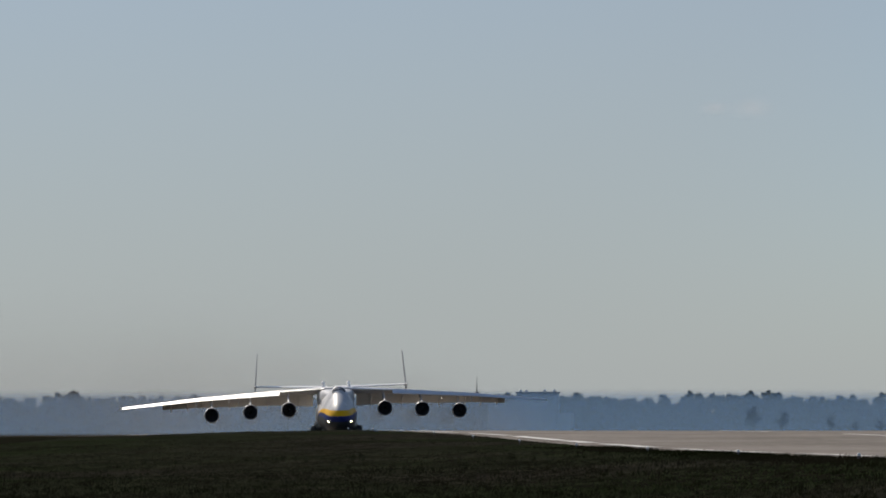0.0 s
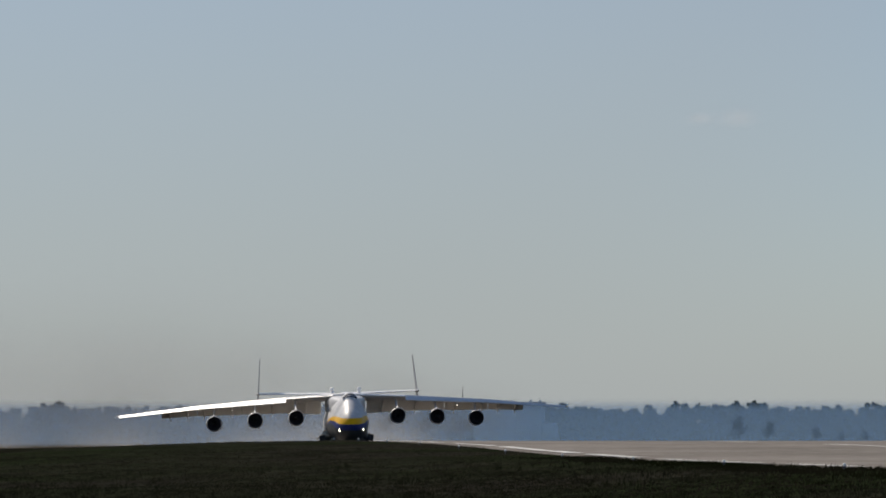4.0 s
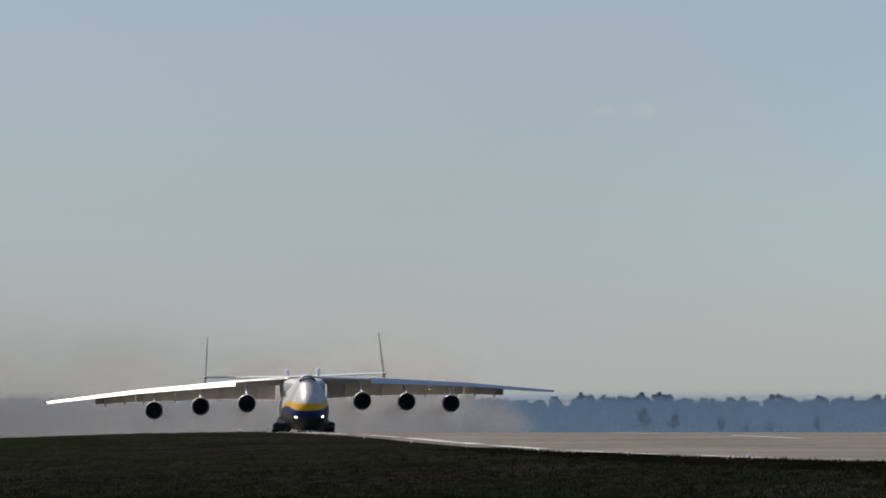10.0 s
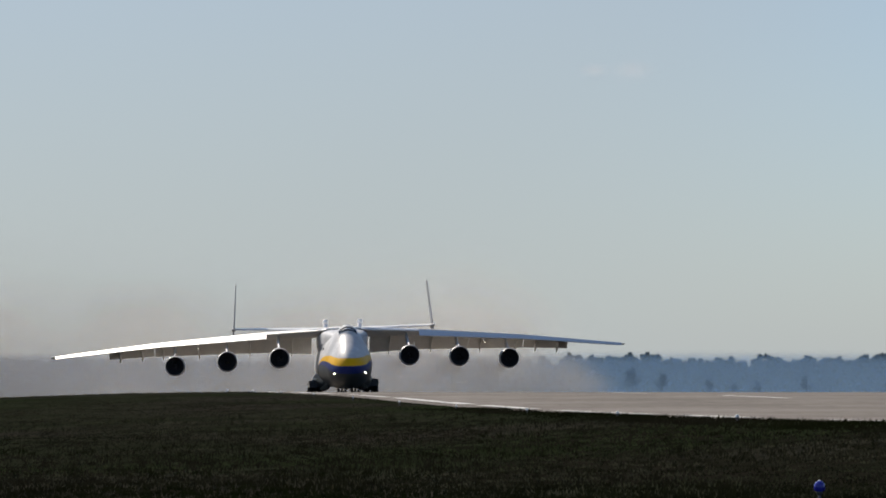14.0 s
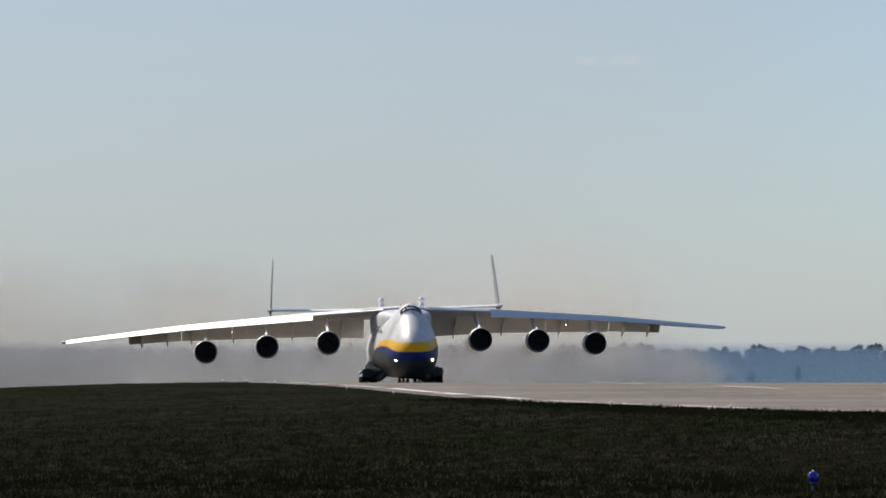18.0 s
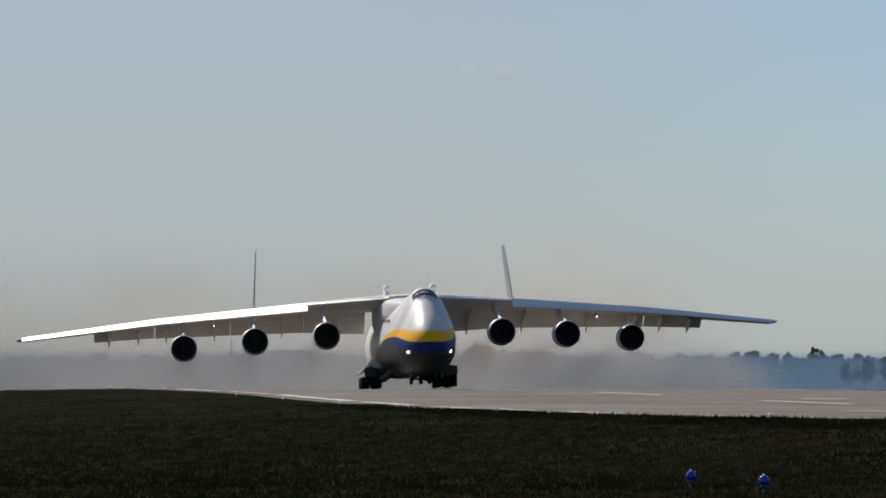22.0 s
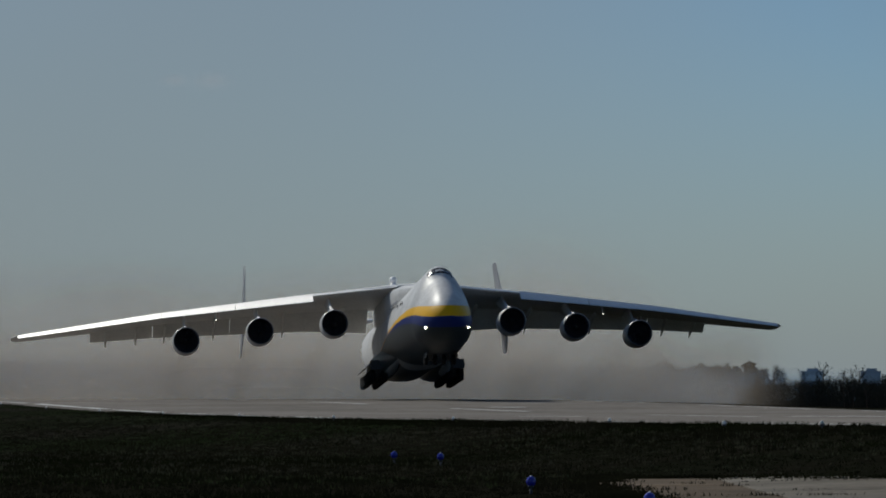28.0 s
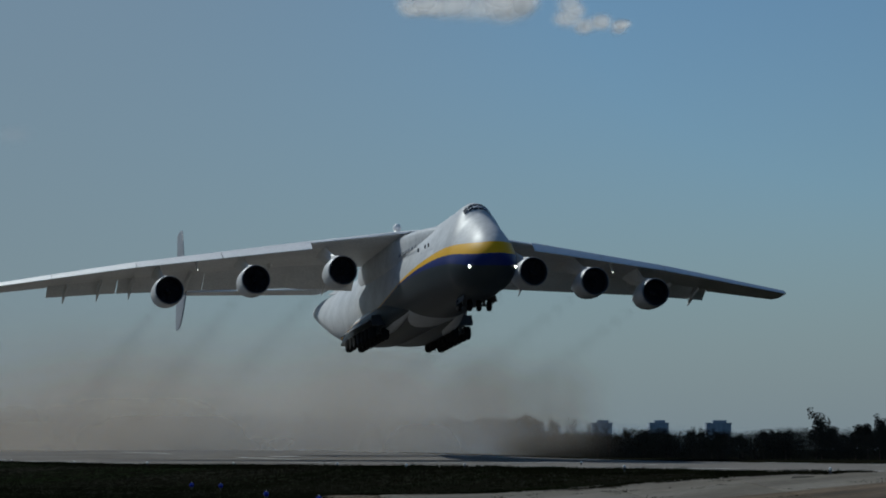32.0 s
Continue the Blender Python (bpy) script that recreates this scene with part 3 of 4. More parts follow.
def build_leg(plane, x, y, radius, height, spread, width):
    bm = bmesh.new()
    rod(bm, P(x, y, radius), P(x, y, height), 0.14, 0.17, 10)
    rod(bm, P(x - spread, y, radius), P(x + spread, y, radius), 0.11, 0.11, 10)
    rod(bm, P(x, y, radius + 0.3), P(x, y + 0.7, height), 0.06, 0.06, 6)
    part("gear_leg", bm, M_STRUT, plane, "steel landing gear leg")
    for d in (-spread, spread):
        bm = bmesh.new()
        ring = [(-width / 2, radius * 0.62), (-width / 2, radius * 0.88), (-width / 2 * 0.7, radius), (width / 2 * 0.7, radius), (width / 2, radius * 0.88), (width / 2, radius * 0.62)]
        rr = [[P(x + d + h, y + r * math.cos(a), radius + r * math.sin(a)) for a in [2 * math.pi * i / 20 for i in range(20)]] for h, r in ring]
        bm.free()
        wheel = lofted("wheel", rr, M_TYRE, plane, "black rubber tyre")
        bm = bmesh.new()
        rod(bm, P(x + d - width * 0.4, y, radius), P(x + d + width * 0.4, y, radius), radius * 0.6, None, 16)
        part("rim", bm, M_STRUT, wheel)


def build_engine(plane, x, y, z):
    def ring(dy, r, k=28):
        return [P(x + r * math.cos(2 * math.pi * i / k), y + dy, z + r * math.sin(2 * math.pi * i / k)) for i in range(k)]

    outer = [(0.02, 1.36), (-0.03, 1.39), (0.06, 1.43), (0.5, 1.48), (1.6, 1.52), (2.8, 1.46), (4.2, 1.24), (4.3, 1.18)]
    nacelle = lofted("nacelle", [ring(*p) for p in outer], M_NACELLE, plane, "pale jet engine nacelle", caps=False)
    lofted("intake_lip", [ring(*p) for p in ((0.03, 1.34), (-0.06, 1.36), (-0.06, 1.39), (0.04, 1.435), (0.1, 1.45))], M_METAL, nacelle, "bare metal intake lip", caps=False)
    lofted("intake_duct", [ring(*p) for p in ((0.0, 1.35), (0.4, 1.28), (1.2, 1.24), (1.25, 0.02))], M_DARK, nacelle, "dark intake", caps=False)
    def wheel_ring(r, tilt):  # blades as one pleated disc
        return [P(x + r * math.cos(math.pi * i / 24), y + 0.95 + (0.12 if i % 2 else -0.08) * tilt, z + r * math.sin(math.pi * i / 24)) for i in range(48)]

    lofted("fan", [wheel_ring(0.3, 0.5), wheel_ring(0.7, 0.9), wheel_ring(1.2, 1.0)], M_FAN, nacelle, "dark fan blades", smooth=False, caps=False)
    lofted("spinner", [ring(0.45, 0.02, 16), ring(0.6, 0.18, 16), ring(0.85, 0.33, 16), ring(1.1, 0.36, 16)], M_DARK, nacelle)
    lofted("exhaust_cone", [ring(*p) for p in ((3.2, 1.0), (4.4, 0.95), (5.6, 0.72), (5.7, 0.6), (6.4, 0.1))], M_METAL, nacelle, "bare metal exhaust", caps=False)
    lead, chord, wz, th = wing_line(x)
    rr = []
    for dz, y0, y1 in ((1.1, y + 1.2, y + 5.5), (1.62, y + 1.5, y + 7.0), (2.0, y + 4.0, y + 9.0), (wz - z - 0.55, lead + 1.8, lead + 8.0), (wz - z - 0.1, lead + 2.4, lead + 8.0)):
        rr.append([P(x + w, yy, z + dz) for w, yy in ((0, y0), (0.14, y0 + 0.5), (0.2, (y0 + y1) / 2), (0, y1), (-0.2, (y0 + y1) / 2), (-0.14, y0 + 0.5))])
    lofted("pylon", rr, M_WING, plane, "white engine pylon", smooth=False)


aircraft = build_aircraft()


# ---- woods ----
def leaf_clumps(rng, centre, radii, count, size):
    """Small tilted leaf quads scattered through an ellipsoid."""
    verts, faces = [], []
    for _ in range(count):
        d = Vector((rng.gauss(0, 1), rng.gauss(0, 1), rng.gauss(0, 1))).normalized() * rng.uniform(0.35, 1.0) ** 0.6
        c = Vector(centre) + Vector((d.x * radii[0], d.y * radii[1], d.z * radii[2]))
        q = Euler((rng.uniform(0, 6.3), rng.uniform(0, 6.3), rng.uniform(0, 6.3))).to_matrix()
        s = size * rng.uniform(0.6, 1.4)
        k = len(verts)
        verts += [c + q @ Vector(v) * s for v in ((-0.5, -0.3, 0), (0.4, -0.5, 0.1), (0.55, 0.35, 0), (-0.3, 0.5, -0.1))]
        faces.append((k, k + 1, k + 2, k + 3))
    return verts, faces


def far_woods(name, label, rng, spots, size, per):
    verts, faces = [], []
    for x, y, h in spots:
        g = land(x, y)
        w = h * rng.uniform(0.16, 0.3)
        for k in range(5):
            u = k / 4
            c = (x + rng.gauss(0, w * 0.45), y + rng.gauss(0, w), g + h * (0.14 + 0.76 * u * rng.uniform(0.85, 1.08)))
            v, f = leaf_clumps(rng, c, (w * rng.uniform(0.5, 1.0), w, h * rng.uniform(0.1, 0.2)), per, size)
            b = len(verts)
            verts += v
            faces += [tuple(i + b for i in q) for q in f]
        b = len(verts)
        verts += [(x - 0.25, y, g), (x + 0.25, y, g), (x + 0.1, y, g + h * 0.7), (x - 0.1, y, g + h * 0.7)]
        faces.append((b, b + 1, b + 2, b + 3))
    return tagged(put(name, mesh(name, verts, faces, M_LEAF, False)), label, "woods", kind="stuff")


rng = random.Random(7)
spots = []
for row in range(4):
    x = -520.0
    while x < 150:
        y = 1480 + row * 30 + rng.uniform(-12, 12)
        h = 13.2 + 2.0 * noise.noise((x * 0.02, row * 3.0, 0)) + 1.5 * noise.noise((x * 0.11, row, 5)) + rng.gauss(0, 0.8) + row * 0.3
        spots.append((x, y, h))
        x += rng.uniform(3.5, 7.0)
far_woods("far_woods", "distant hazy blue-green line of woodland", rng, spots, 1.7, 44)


def tree_mesh(seed, h, bare):
    """Trunk with limbs as one mesh, crown as another."""
    rng = random.Random(seed)
    bm = bmesh.new()
    lean = Vector((rng.gauss(0, 0.03), rng.gauss(0, 0.03), 1))
    rod(bm, (0, 0, -0.2), lean * h * 0.5, h * 0.014 + 0.04, h * 0.009 + 0.02, 6)
    rod(bm, lean * h * 0.5, lean * h * 0.93, h * 0.009 + 0.02, 0.015, 5)
    tips = [lean * h * 0.9, lean * h * 0.75]
    for i in range(20 if bare else 15):
        u = rng.uniform(0.25, 0.9)
        a = rng.uniform(0, 6.3)
        r = h * ((0.17 if bare else 0.3) - (0.1 if bare else 0.18) * u) * rng.uniform(0.7, 1.2)
        base = lean * h * u
        tip = base + Vector((math.cos(a) * r, math.sin(a) * r, h * rng.uniform(0.14, 0.3) * (1.2 - u)))
        rod(bm, base, tip, 0.04 + 0.004 * h * (1 - u), 0.015, 4)
        tips += [tip, base.lerp(tip, 0.55)]
        for _ in range(3 if bare else 1):
            t2 = tip + Vector((rng.gauss(0, 0.3), rng.gauss(0, 0.3), rng.uniform(0.2, 1.0)))
            rod(bm, base.lerp(tip, rng.uniform(0.4, 0.9)), t2, 0.028, 0.012, 3)
            tips.append(t2)
    wood = bpy.data.meshes.new("trunk")
    bm.to_mesh(wood)
    bm.free()
    wood.materials.append(M_BARK)
    verts, faces = [], []
    for t in tips:
        s = 0.4 if bare else 0.085 * h
        v, f = leaf_clumps(rng, t, (s, s, s * 0.9), 4 if bare else 34, 0.13 if bare else 0.24)
        b = len(verts)
        verts += v
        faces += [tuple(i + b for i in q) for q in f]
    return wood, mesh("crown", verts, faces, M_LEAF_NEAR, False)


def build_tree(kind_meshes, label):
    t = new("tree")
    tagged(t, label, "tree", "trees beyond the runway")
    put("trunk", kind_meshes[0], t)
    put("crown", kind_meshes[1], t)
    return t


rng = random.Random(21)
KINDS = [tree_mesh(40 + k, 7.0 + 0.5 * k, k % 2 == 0) for k in range(6)]
firsts = [build_tree(k, "slender half-bare roadside tree with thin branches" if i % 2 == 0 else "small dark leafy tree in early leaf") for i, k in enumerate(KINDS)]
x, placed = 58.0, set()
while x < 160:
    y = 618 + rng.uniform(-16, 16)
    tall = 0.92 if x < 78 else 0.95 if x > 112 else 0.66
    m = Matrix.Translation((x, y, land(x, y))) @ Matrix.Rotation(rng.uniform(0, 6.3), 4, "Z")
    k = rng.choice((0, 2, 4)) if x < 78 else rng.choice((1, 3, 5, 1, 3, 5, 0))
    if k not in placed:
        placed.add(k)
        t = firsts[k]
        t.matrix_basis = m
    else:
        t = copy_thing(firsts[k], m)
    t.scale = [tall * rng.uniform(0.72, 1.0)] * 3
    x += rng.uniform(1.4, 2.7) if tall > 0.7 else rng.uniform(0.6, 1.4)
# scattered trees half way to the woods
for az, y, h in ((-3.07, 1200, 8.6), (-2.6, 1200, 7.2), (-1.8, 1190, 5.5), (-1.4, 1180, 4.2), (-1.0, 1180, 4.6), (-0.2, 1180, 6.4), (2.6, 1010, 8), (2.9, 1000, 9), (3.3, 1000, 10.2), (3.6, 990, 8.2),
                 (4.0, 1000, 8.5), (4.3, 1000, 9), (4.55, 990, 10.5), (4.8, 1000, 11.5), (5.1, 1000, 8.4), (5.4, 990, 9.2), (5.65, 1000, 10.4), (5.9, 1000, 9), (6.2, 990, 11.5), (6.4, 1000, 9.5), (6.7, 1000, 10)):
    y, h = (y + 60, h * 1.05) if az < 0 else (y + 180, h * 1.18)
    x = (y - 100) * math.tan(radians(az))
    k = rng.choice((1, 3, 5))
    t = copy_thing(firsts[k], Matrix.Translation((x, y, land(x, y))) @ Matrix.Rotation(rng.uniform(0, 6.3), 4, "Z"))
    t.scale = [h / (7.0 + 0.5 * k)] * 3
    tagged(t, "hazy free-standing tree in front of the far woods", "tree", "scattered trees before the woods")
# dark scrub under them
rng = random.Random(5)
scrub = []
for _ in range(1300):
    x = rng.uniform(57, 168)
    rise = 1.5 * noise.noise((x * 0.15, 0, 3)) + 0.9 * noise.noise((x * 0.5, 2, 3))
    scrub.append((x, rng.uniform(592, 646), (rng.uniform(5.0, 6.2) + rise) * min(1, 0.72 + (x - 56) * 0.02)))
verts, faces = [], []
for x, y, h in scrub:
    v, f = leaf_clumps(rng, (x, y, land(x, y) + h * 0.45), (h * 0.5, h * 0.5, h * 0.48), 280, 0.11)
    b = len(verts)
    verts += v
    faces += [tuple(i + b for i in q) for q in f]
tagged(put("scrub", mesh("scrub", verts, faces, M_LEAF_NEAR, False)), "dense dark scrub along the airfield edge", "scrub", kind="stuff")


# ---- apartment blocks on the horizon ----
def build_block(x, y, w, d, h, floors, bays):
    b = new("apartment_block")
    b.location = (x, y, land(x, y) - 1)
    tagged(b, "distant grey apartment block, hazy, flat roofed", "building", "apartment blocks on the horizon")
    bm = bmesh.new()
    box(bm, (0, 0, h / 2), (w, d, h))
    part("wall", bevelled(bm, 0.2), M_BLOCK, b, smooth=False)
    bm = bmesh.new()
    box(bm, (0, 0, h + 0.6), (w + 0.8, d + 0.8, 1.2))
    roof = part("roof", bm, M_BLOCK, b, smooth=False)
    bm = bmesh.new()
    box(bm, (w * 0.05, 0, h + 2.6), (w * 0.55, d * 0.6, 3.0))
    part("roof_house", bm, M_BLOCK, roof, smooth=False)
    bm = bmesh.new()
    box(bm, (0, 0, 0), (w / bays * 0.55, 0.5, 1.6))
    me = bpy.data.meshes.new("window")
    bm.to_mesh(me)
    bm.free()
    me.materials.append(M_PANE)
    for f in range(floors):
        for k in range(bays):
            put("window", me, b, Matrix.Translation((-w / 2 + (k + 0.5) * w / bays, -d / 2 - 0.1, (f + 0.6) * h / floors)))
    return b


for az, w in ((6.9, 24.5), (7.86, 23), (8.86, 30)):
    build_block(math.tan(radians(az)) * 4000, 4000, w, 16, 32, 11, 5)


# ---- block and mast before the far woods ----
hangar = new("airfield_block")
hangar.location = (-160, 1470, land(-160, 1470) - 0.3)
tagged(hangar, "hazy flat-roofed airfield block with white domes on its roof", "building")
for nm, c, s in (("main_hall", (0, 0, 8.2), (16, 12, 16.4)), ("side_wing", (-14, 2, 7.4), (12, 10, 14.8)), ("entrance_annex", (11, -1, 4.0), (6, 9, 8.0))):
    bm = bmesh.new()
    box(bm, c, s)
    part(nm, bevelled(bm, 0.15), M_BLOCK, hangar, smooth=False)
    bm = bmesh.new()
    box(bm, (c[0], c[1], c[2] + s[2] / 2 + 0.25), (s[0] + 0.6, s[1] + 0.6, 0.5))
    part("roof_edge", bm, M_PANE, hangar, smooth=False)
for x, z in ((-6.5, 17.2), (-4.2, 17.2), (3.2, 17.3), (7.0, 17.3), (-10, 15.5)):
    bm = bmesh.new()
    bmesh.ops.create_uvsphere(bm, u_segments=12, v_segments=8, radius=0.6, matrix=Matrix.Translation((x, -4, z)))
    part("dome", bm, M_CLEAR, hangar, "small white dome")
bm = bmesh.new()
box(bm, (0, 0, 0), (1.6, 0.3, 1.5))
pane = bpy.data.meshes.new("window")
bm.to_mesh(pane)
bm.free()
pane.materials.append(M_PANE)
for f in range(4):
    for k in range(5):
        put("window", pane, hangar, Matrix.Translation((-6.2 + 3.1 * k, -6.05, 3.2 + 3.6 * f)))
mast = new("radio_mast")
mast.location = (-184, 1465, land(-184, 1465) - 0.3)
tagged(mast, "slender dark radio mast with a small platform", "mast")
bm = bmesh.new()
rod(bm, (0, 0, 0), (0, 0, 17), 0.55, 0.35, 8)
rod(bm, (0, 0, 17), (0, 0, 23.2), 0.22, 0.08, 6)
part("pole", bm, M_STAKE, mast)
bm = bmesh.new()
rod(bm, (0, 0, 14.8), (0, 0, 17.0), 1.1, 0.8, 10)
part("platform", bm, M_STAKE, mast)

# ---- lamps ----
def build_lamp(glass, stake_h, r):
    lamp = new("taxiway_lamp" if glass is M_BLUE else "runway_lamp")
    bm = bmesh.new()
    rod(bm, (0, 0, -0.1), (0, 0, stake_h), 0.035, 0.03, 8)
    rod(bm, (0, 0, stake_h - 0.05), (0, 0, stake_h + 0.03), 0.07, 0.09, 10)
    part("stake", bm, M_STAKE, lamp)
    bm = bmesh.new()
    bmesh.ops.create_uvsphere(bm, u_segments=16, v_segments=10, radius=r, matrix=Matrix.Translation((0, 0, stake_h + r * 0.9)) @ Matrix.Diagonal((1, 1, 1.12, 1)))
    part("globe", bm, glass, lamp, "blue glass globe" if glass is M_BLUE else "clear glass globe")
    bm = bmesh.new()
    rod(bm, (0, 0, stake_h + r * 1.75), (0, 0, stake_h + r * 2.15), r * 0.35, r * 0.15, 8)
    part("cap", bm, M_CLEAR, lamp)
    return lamp


blue = tagged(build_lamp(M_BLUE, 0.2, 0.122), "short taxiway lamp with a blue glass globe in grass", "lamp", "blue lamps along the taxiway")
spot = [(0, 191), (1.6, 187), (3.35, 153), (5.2, 139), (7.4, 123), (8.9, 99), (10.6, 80.5)]
for i, (x, y) in enumerate(spot):
    m = Matrix.Translation((x, y, land(x, y)))
    if i == 0:
        blue.matrix_basis = m
    else:
        copy_thing(blue, m)
clear = tagged(build_lamp(M_CLEAR, 0.2, 0.075), "short runway edge lamp with a clear globe", "lamp", "clear lamps along the runway edge")
for i in range(-5, 10):
    y = 259.5 + i * 22.3
    x = across(-2.6, y)
    m = Matrix.Translation((x, y, land(x, y)))
    if i == -5:
        clear.matrix_basis = m
    else:
        copy_thing(clear, m)
for x, y in ((12.6, 199.5), (26.0, 226.0)):
    t = copy_thing(clear, Matrix.Translation((x, y, land(x, y))))
    tagged(t, "short clear lamp in the grass beside the taxiway", "lamp", "clear lamps beside the taxiway")


# ---- grass ----
def grass(name, rng, count, y0, y1, height, blades, label, material=M_BLADE, ease=1.0):
    verts, faces = [], []
    for _ in range(count):
        y = y0 + (y1 - y0) * rng.random() ** 1.4
        half = 9 + 0.17 * max(0, y - 60) + (14 if y > 150 else 0)
        x = rng.uniform(-half, min(half * 0.85, edge_x(y) + 1))
        if off(x, y) > -0.4 or on_taxiway(x, y) or rng.random() > (y - y0) / ease:
            continue
        g = land(x, y)
        tall = height * rng.uniform(0.5, 1.5) * (1 + 0.7 * noise.noise((x * 0.2, y * 0.06, 2)))
        for _ in range(blades):
            px, py = x + rng.gauss(0, 0.12), y + rng.gauss(0, 0.2)
            w = rng.uniform(0.012, 0.035)
            k = len(verts)
            verts += [(px - w, py, g - 0.02), (px + w, py, g - 0.02), (px + rng.gauss(0, 0.05), py + rng.gauss(0, 0.04), g + tall * rng.uniform(0.5, 1.1))]
            faces.append((k, k + 1, k + 2))
    return tagged(put(name, mesh(name, verts, faces, material, False)), label, "grass", kind="stuff")


TAXI_Y = (-120, 40, 65, 88, 108, 131, 147, 160, 169)  # side with the blue lamps
TAXI_X = (28, 15, 12.6, 10.7, 9.2, 7.2, 5.5, 5.4, 6.0)
BACK_X = (6, 10, 12.7, 15.6, 19, 22, 26, 30.5, 35)  # side towards the runway
BACK_Y = (169, 165, 161, 158, 155.5, 154, 152.5, 149, 133)


def on_taxiway(x, y):
    ragged = 0.35 * noise.noise((x * 0.8, y * 0.4, 9))
    return -120 < y < np.interp(x, BACK_X, BACK_Y) + ragged and x > np.interp(y, TAXI_Y, TAXI_X) + ragged


# concrete slabs, cut to the outline, with open joints between them
def slab_rows(material, cells, lift, parent):
    """Each cell (corner points in plan) becomes a thin slab with bevelled rim on the lie of the land."""
    for cell in cells:
        cx, cy = sum(p[0] for p in cell) / len(cell), sum(p[1] for p in cell) / len(cell)
        dz = 0.012 * noise.noise((cx, cy, 4))
        k = len(cell)
        inner = [(cx + (x - cx) * 0.985, cy + (y - cy) * 0.985) for x, y in cell]
        verts = [(x, y, land(x, y) + lift - 0.05) for x, y in cell] + [(x, y, land(x, y) + lift + dz - 0.012) for x, y in cell] + [(x, y, land(x, y) + lift + dz) for x, y in inner]
        faces = [tuple(range(2 * k, 3 * k))]
        for r in (0, k):
            faces += [(r + i, r + (i + 1) % k, r + k + (i + 1) % k, r + k + i) for i in range(k)]
        put("slab", mesh("slab", verts, faces, material, False), parent)


def taxi_left(y):
    return float(np.interp(y, TAXI_Y, TAXI_X))


taxi_rows = [-120, -80, -40, 0, 20, 40, 46, 52, 58, 64, 70, 76, 82, 88, 94, 100, 106, 112, 118, 124, 130, 133, 136, 141, 145, 149, 152.5, 154, 155.5, 158, 161, 165, 169]


def taxi_right(y):
    return float(np.interp(-y, [-v for v in BACK_Y], BACK_X)) if y > 133 else across(-0.15, y)


verts, faces = [], []
for y in taxi_rows:
    l, r = taxi_left(y), max(taxi_right(y), taxi_left(y) + 0.05)
    for u in range(13):
        x = l + (r - l) * u / 12
        verts.append((x, y, land(x, y) + 0.035))
for j in range(len(taxi_rows) - 1):
    for i in range(12):
        faces.append((j * 13 + i, j * 13 + i + 1, (j + 1) * 13 + i + 1, (j + 1) * 13 + i))
taxiway = tagged(put("taxiway", mesh("taxiway", verts, faces, M_JOINT)), "worn pale concrete taxiway joining the runway", "taxiway", kind="structure")
cells = []
for j in range(len(taxi_rows) - 1):
    y0, y1 = taxi_rows[j] + 0.03, taxi_rows[j + 1] - 0.03
    x = -6.0
    while x < 110:
        x1 = x + 5.0
        l0, l1, r0, r1 = taxi_left(y0), taxi_left(y1), taxi_right(y0), taxi_right(y1)
        c = [(max(x + 0.03, l0), y0), (min(x1 - 0.03, r0), y0), (min(x1 - 0.03, r1), y1), (max(x + 0.03, l1), y1)]
        if c[1][0] - c[0][0] > 0.3 and c[2][0] - c[3][0] > 0.05:
            cells.append(c)
        x = x1
# a paler, newer strip lies along the side towards the runway
newer = [c for c in cells if c[0][1] > 135 and c[0][0] > 9]
slab_rows(M_TAXI, [c for c in cells if c not in newer], 0.075, taxiway)
slab_rows(M_STRIP, newer, 0.08, taxiway)
# runway slabs on the stretch nearest to the taxiway
cells = []
for j in range(22):
    y0 = 120 + j * 7.0
    for i in range(8):
        n0 = i * 7.5
        c = [(across(n0 + 0.03, y0 + 0.03), y0 + 0.03), (across(n0 + 7.47, y0 + 0.03), y0 + 0.03), (across(n0 + 7.47, y0 + 6.97), y0 + 6.97), (across(n0 + 0.03, y0 + 6.97), y0 + 6.97)]
        cells.append(c)
slab_rows(M_CONCRETE, cells, 0.06, runway)


def stripe(n0, n1, y0, y1, label):
    ys = [y0 + (y1 - y0) * k / 8 for k in range(9)]
    verts = []
    for y in ys:
        for n in (n0, n1):
            x = across(n, y)
            verts.append((x, y, land(x, y) + 0.085))
    return tagged(put("painted_line", mesh("painted_line", verts, [(2 * k, 2 * k + 1, 2 * k + 3, 2 * k + 2) for k in range(8)], M_PAINT)), label, "marking", kind="structure")


for k in range(9):
    stripe(30.6, 31.4, 150 + k * 46, 170 + k * 46, "worn white centre line dash on the runway")
rng = random.Random(31)
for n in (1.6, 58.6):
    y = 96.0
    while y < 640:
        run = rng.uniform(5, 26) if y > 100 else 66.0
        stripe(n + rng.uniform(-0.1, 0.1), n + rng.uniform(0.4, 0.8) * (1.7 if n < 2 and y > 150 else 1.0), y, y + run, "worn broken white side line along the runway edge")
        y += run + rng.uniform(1, 14)
for n0, n1, y in ((17, 21, 291), (36, 39, 361), (34, 41, 291)):
    stripe(n0, n1, y - 1.2, y + 1.2, "short worn white cross mark on the runway")
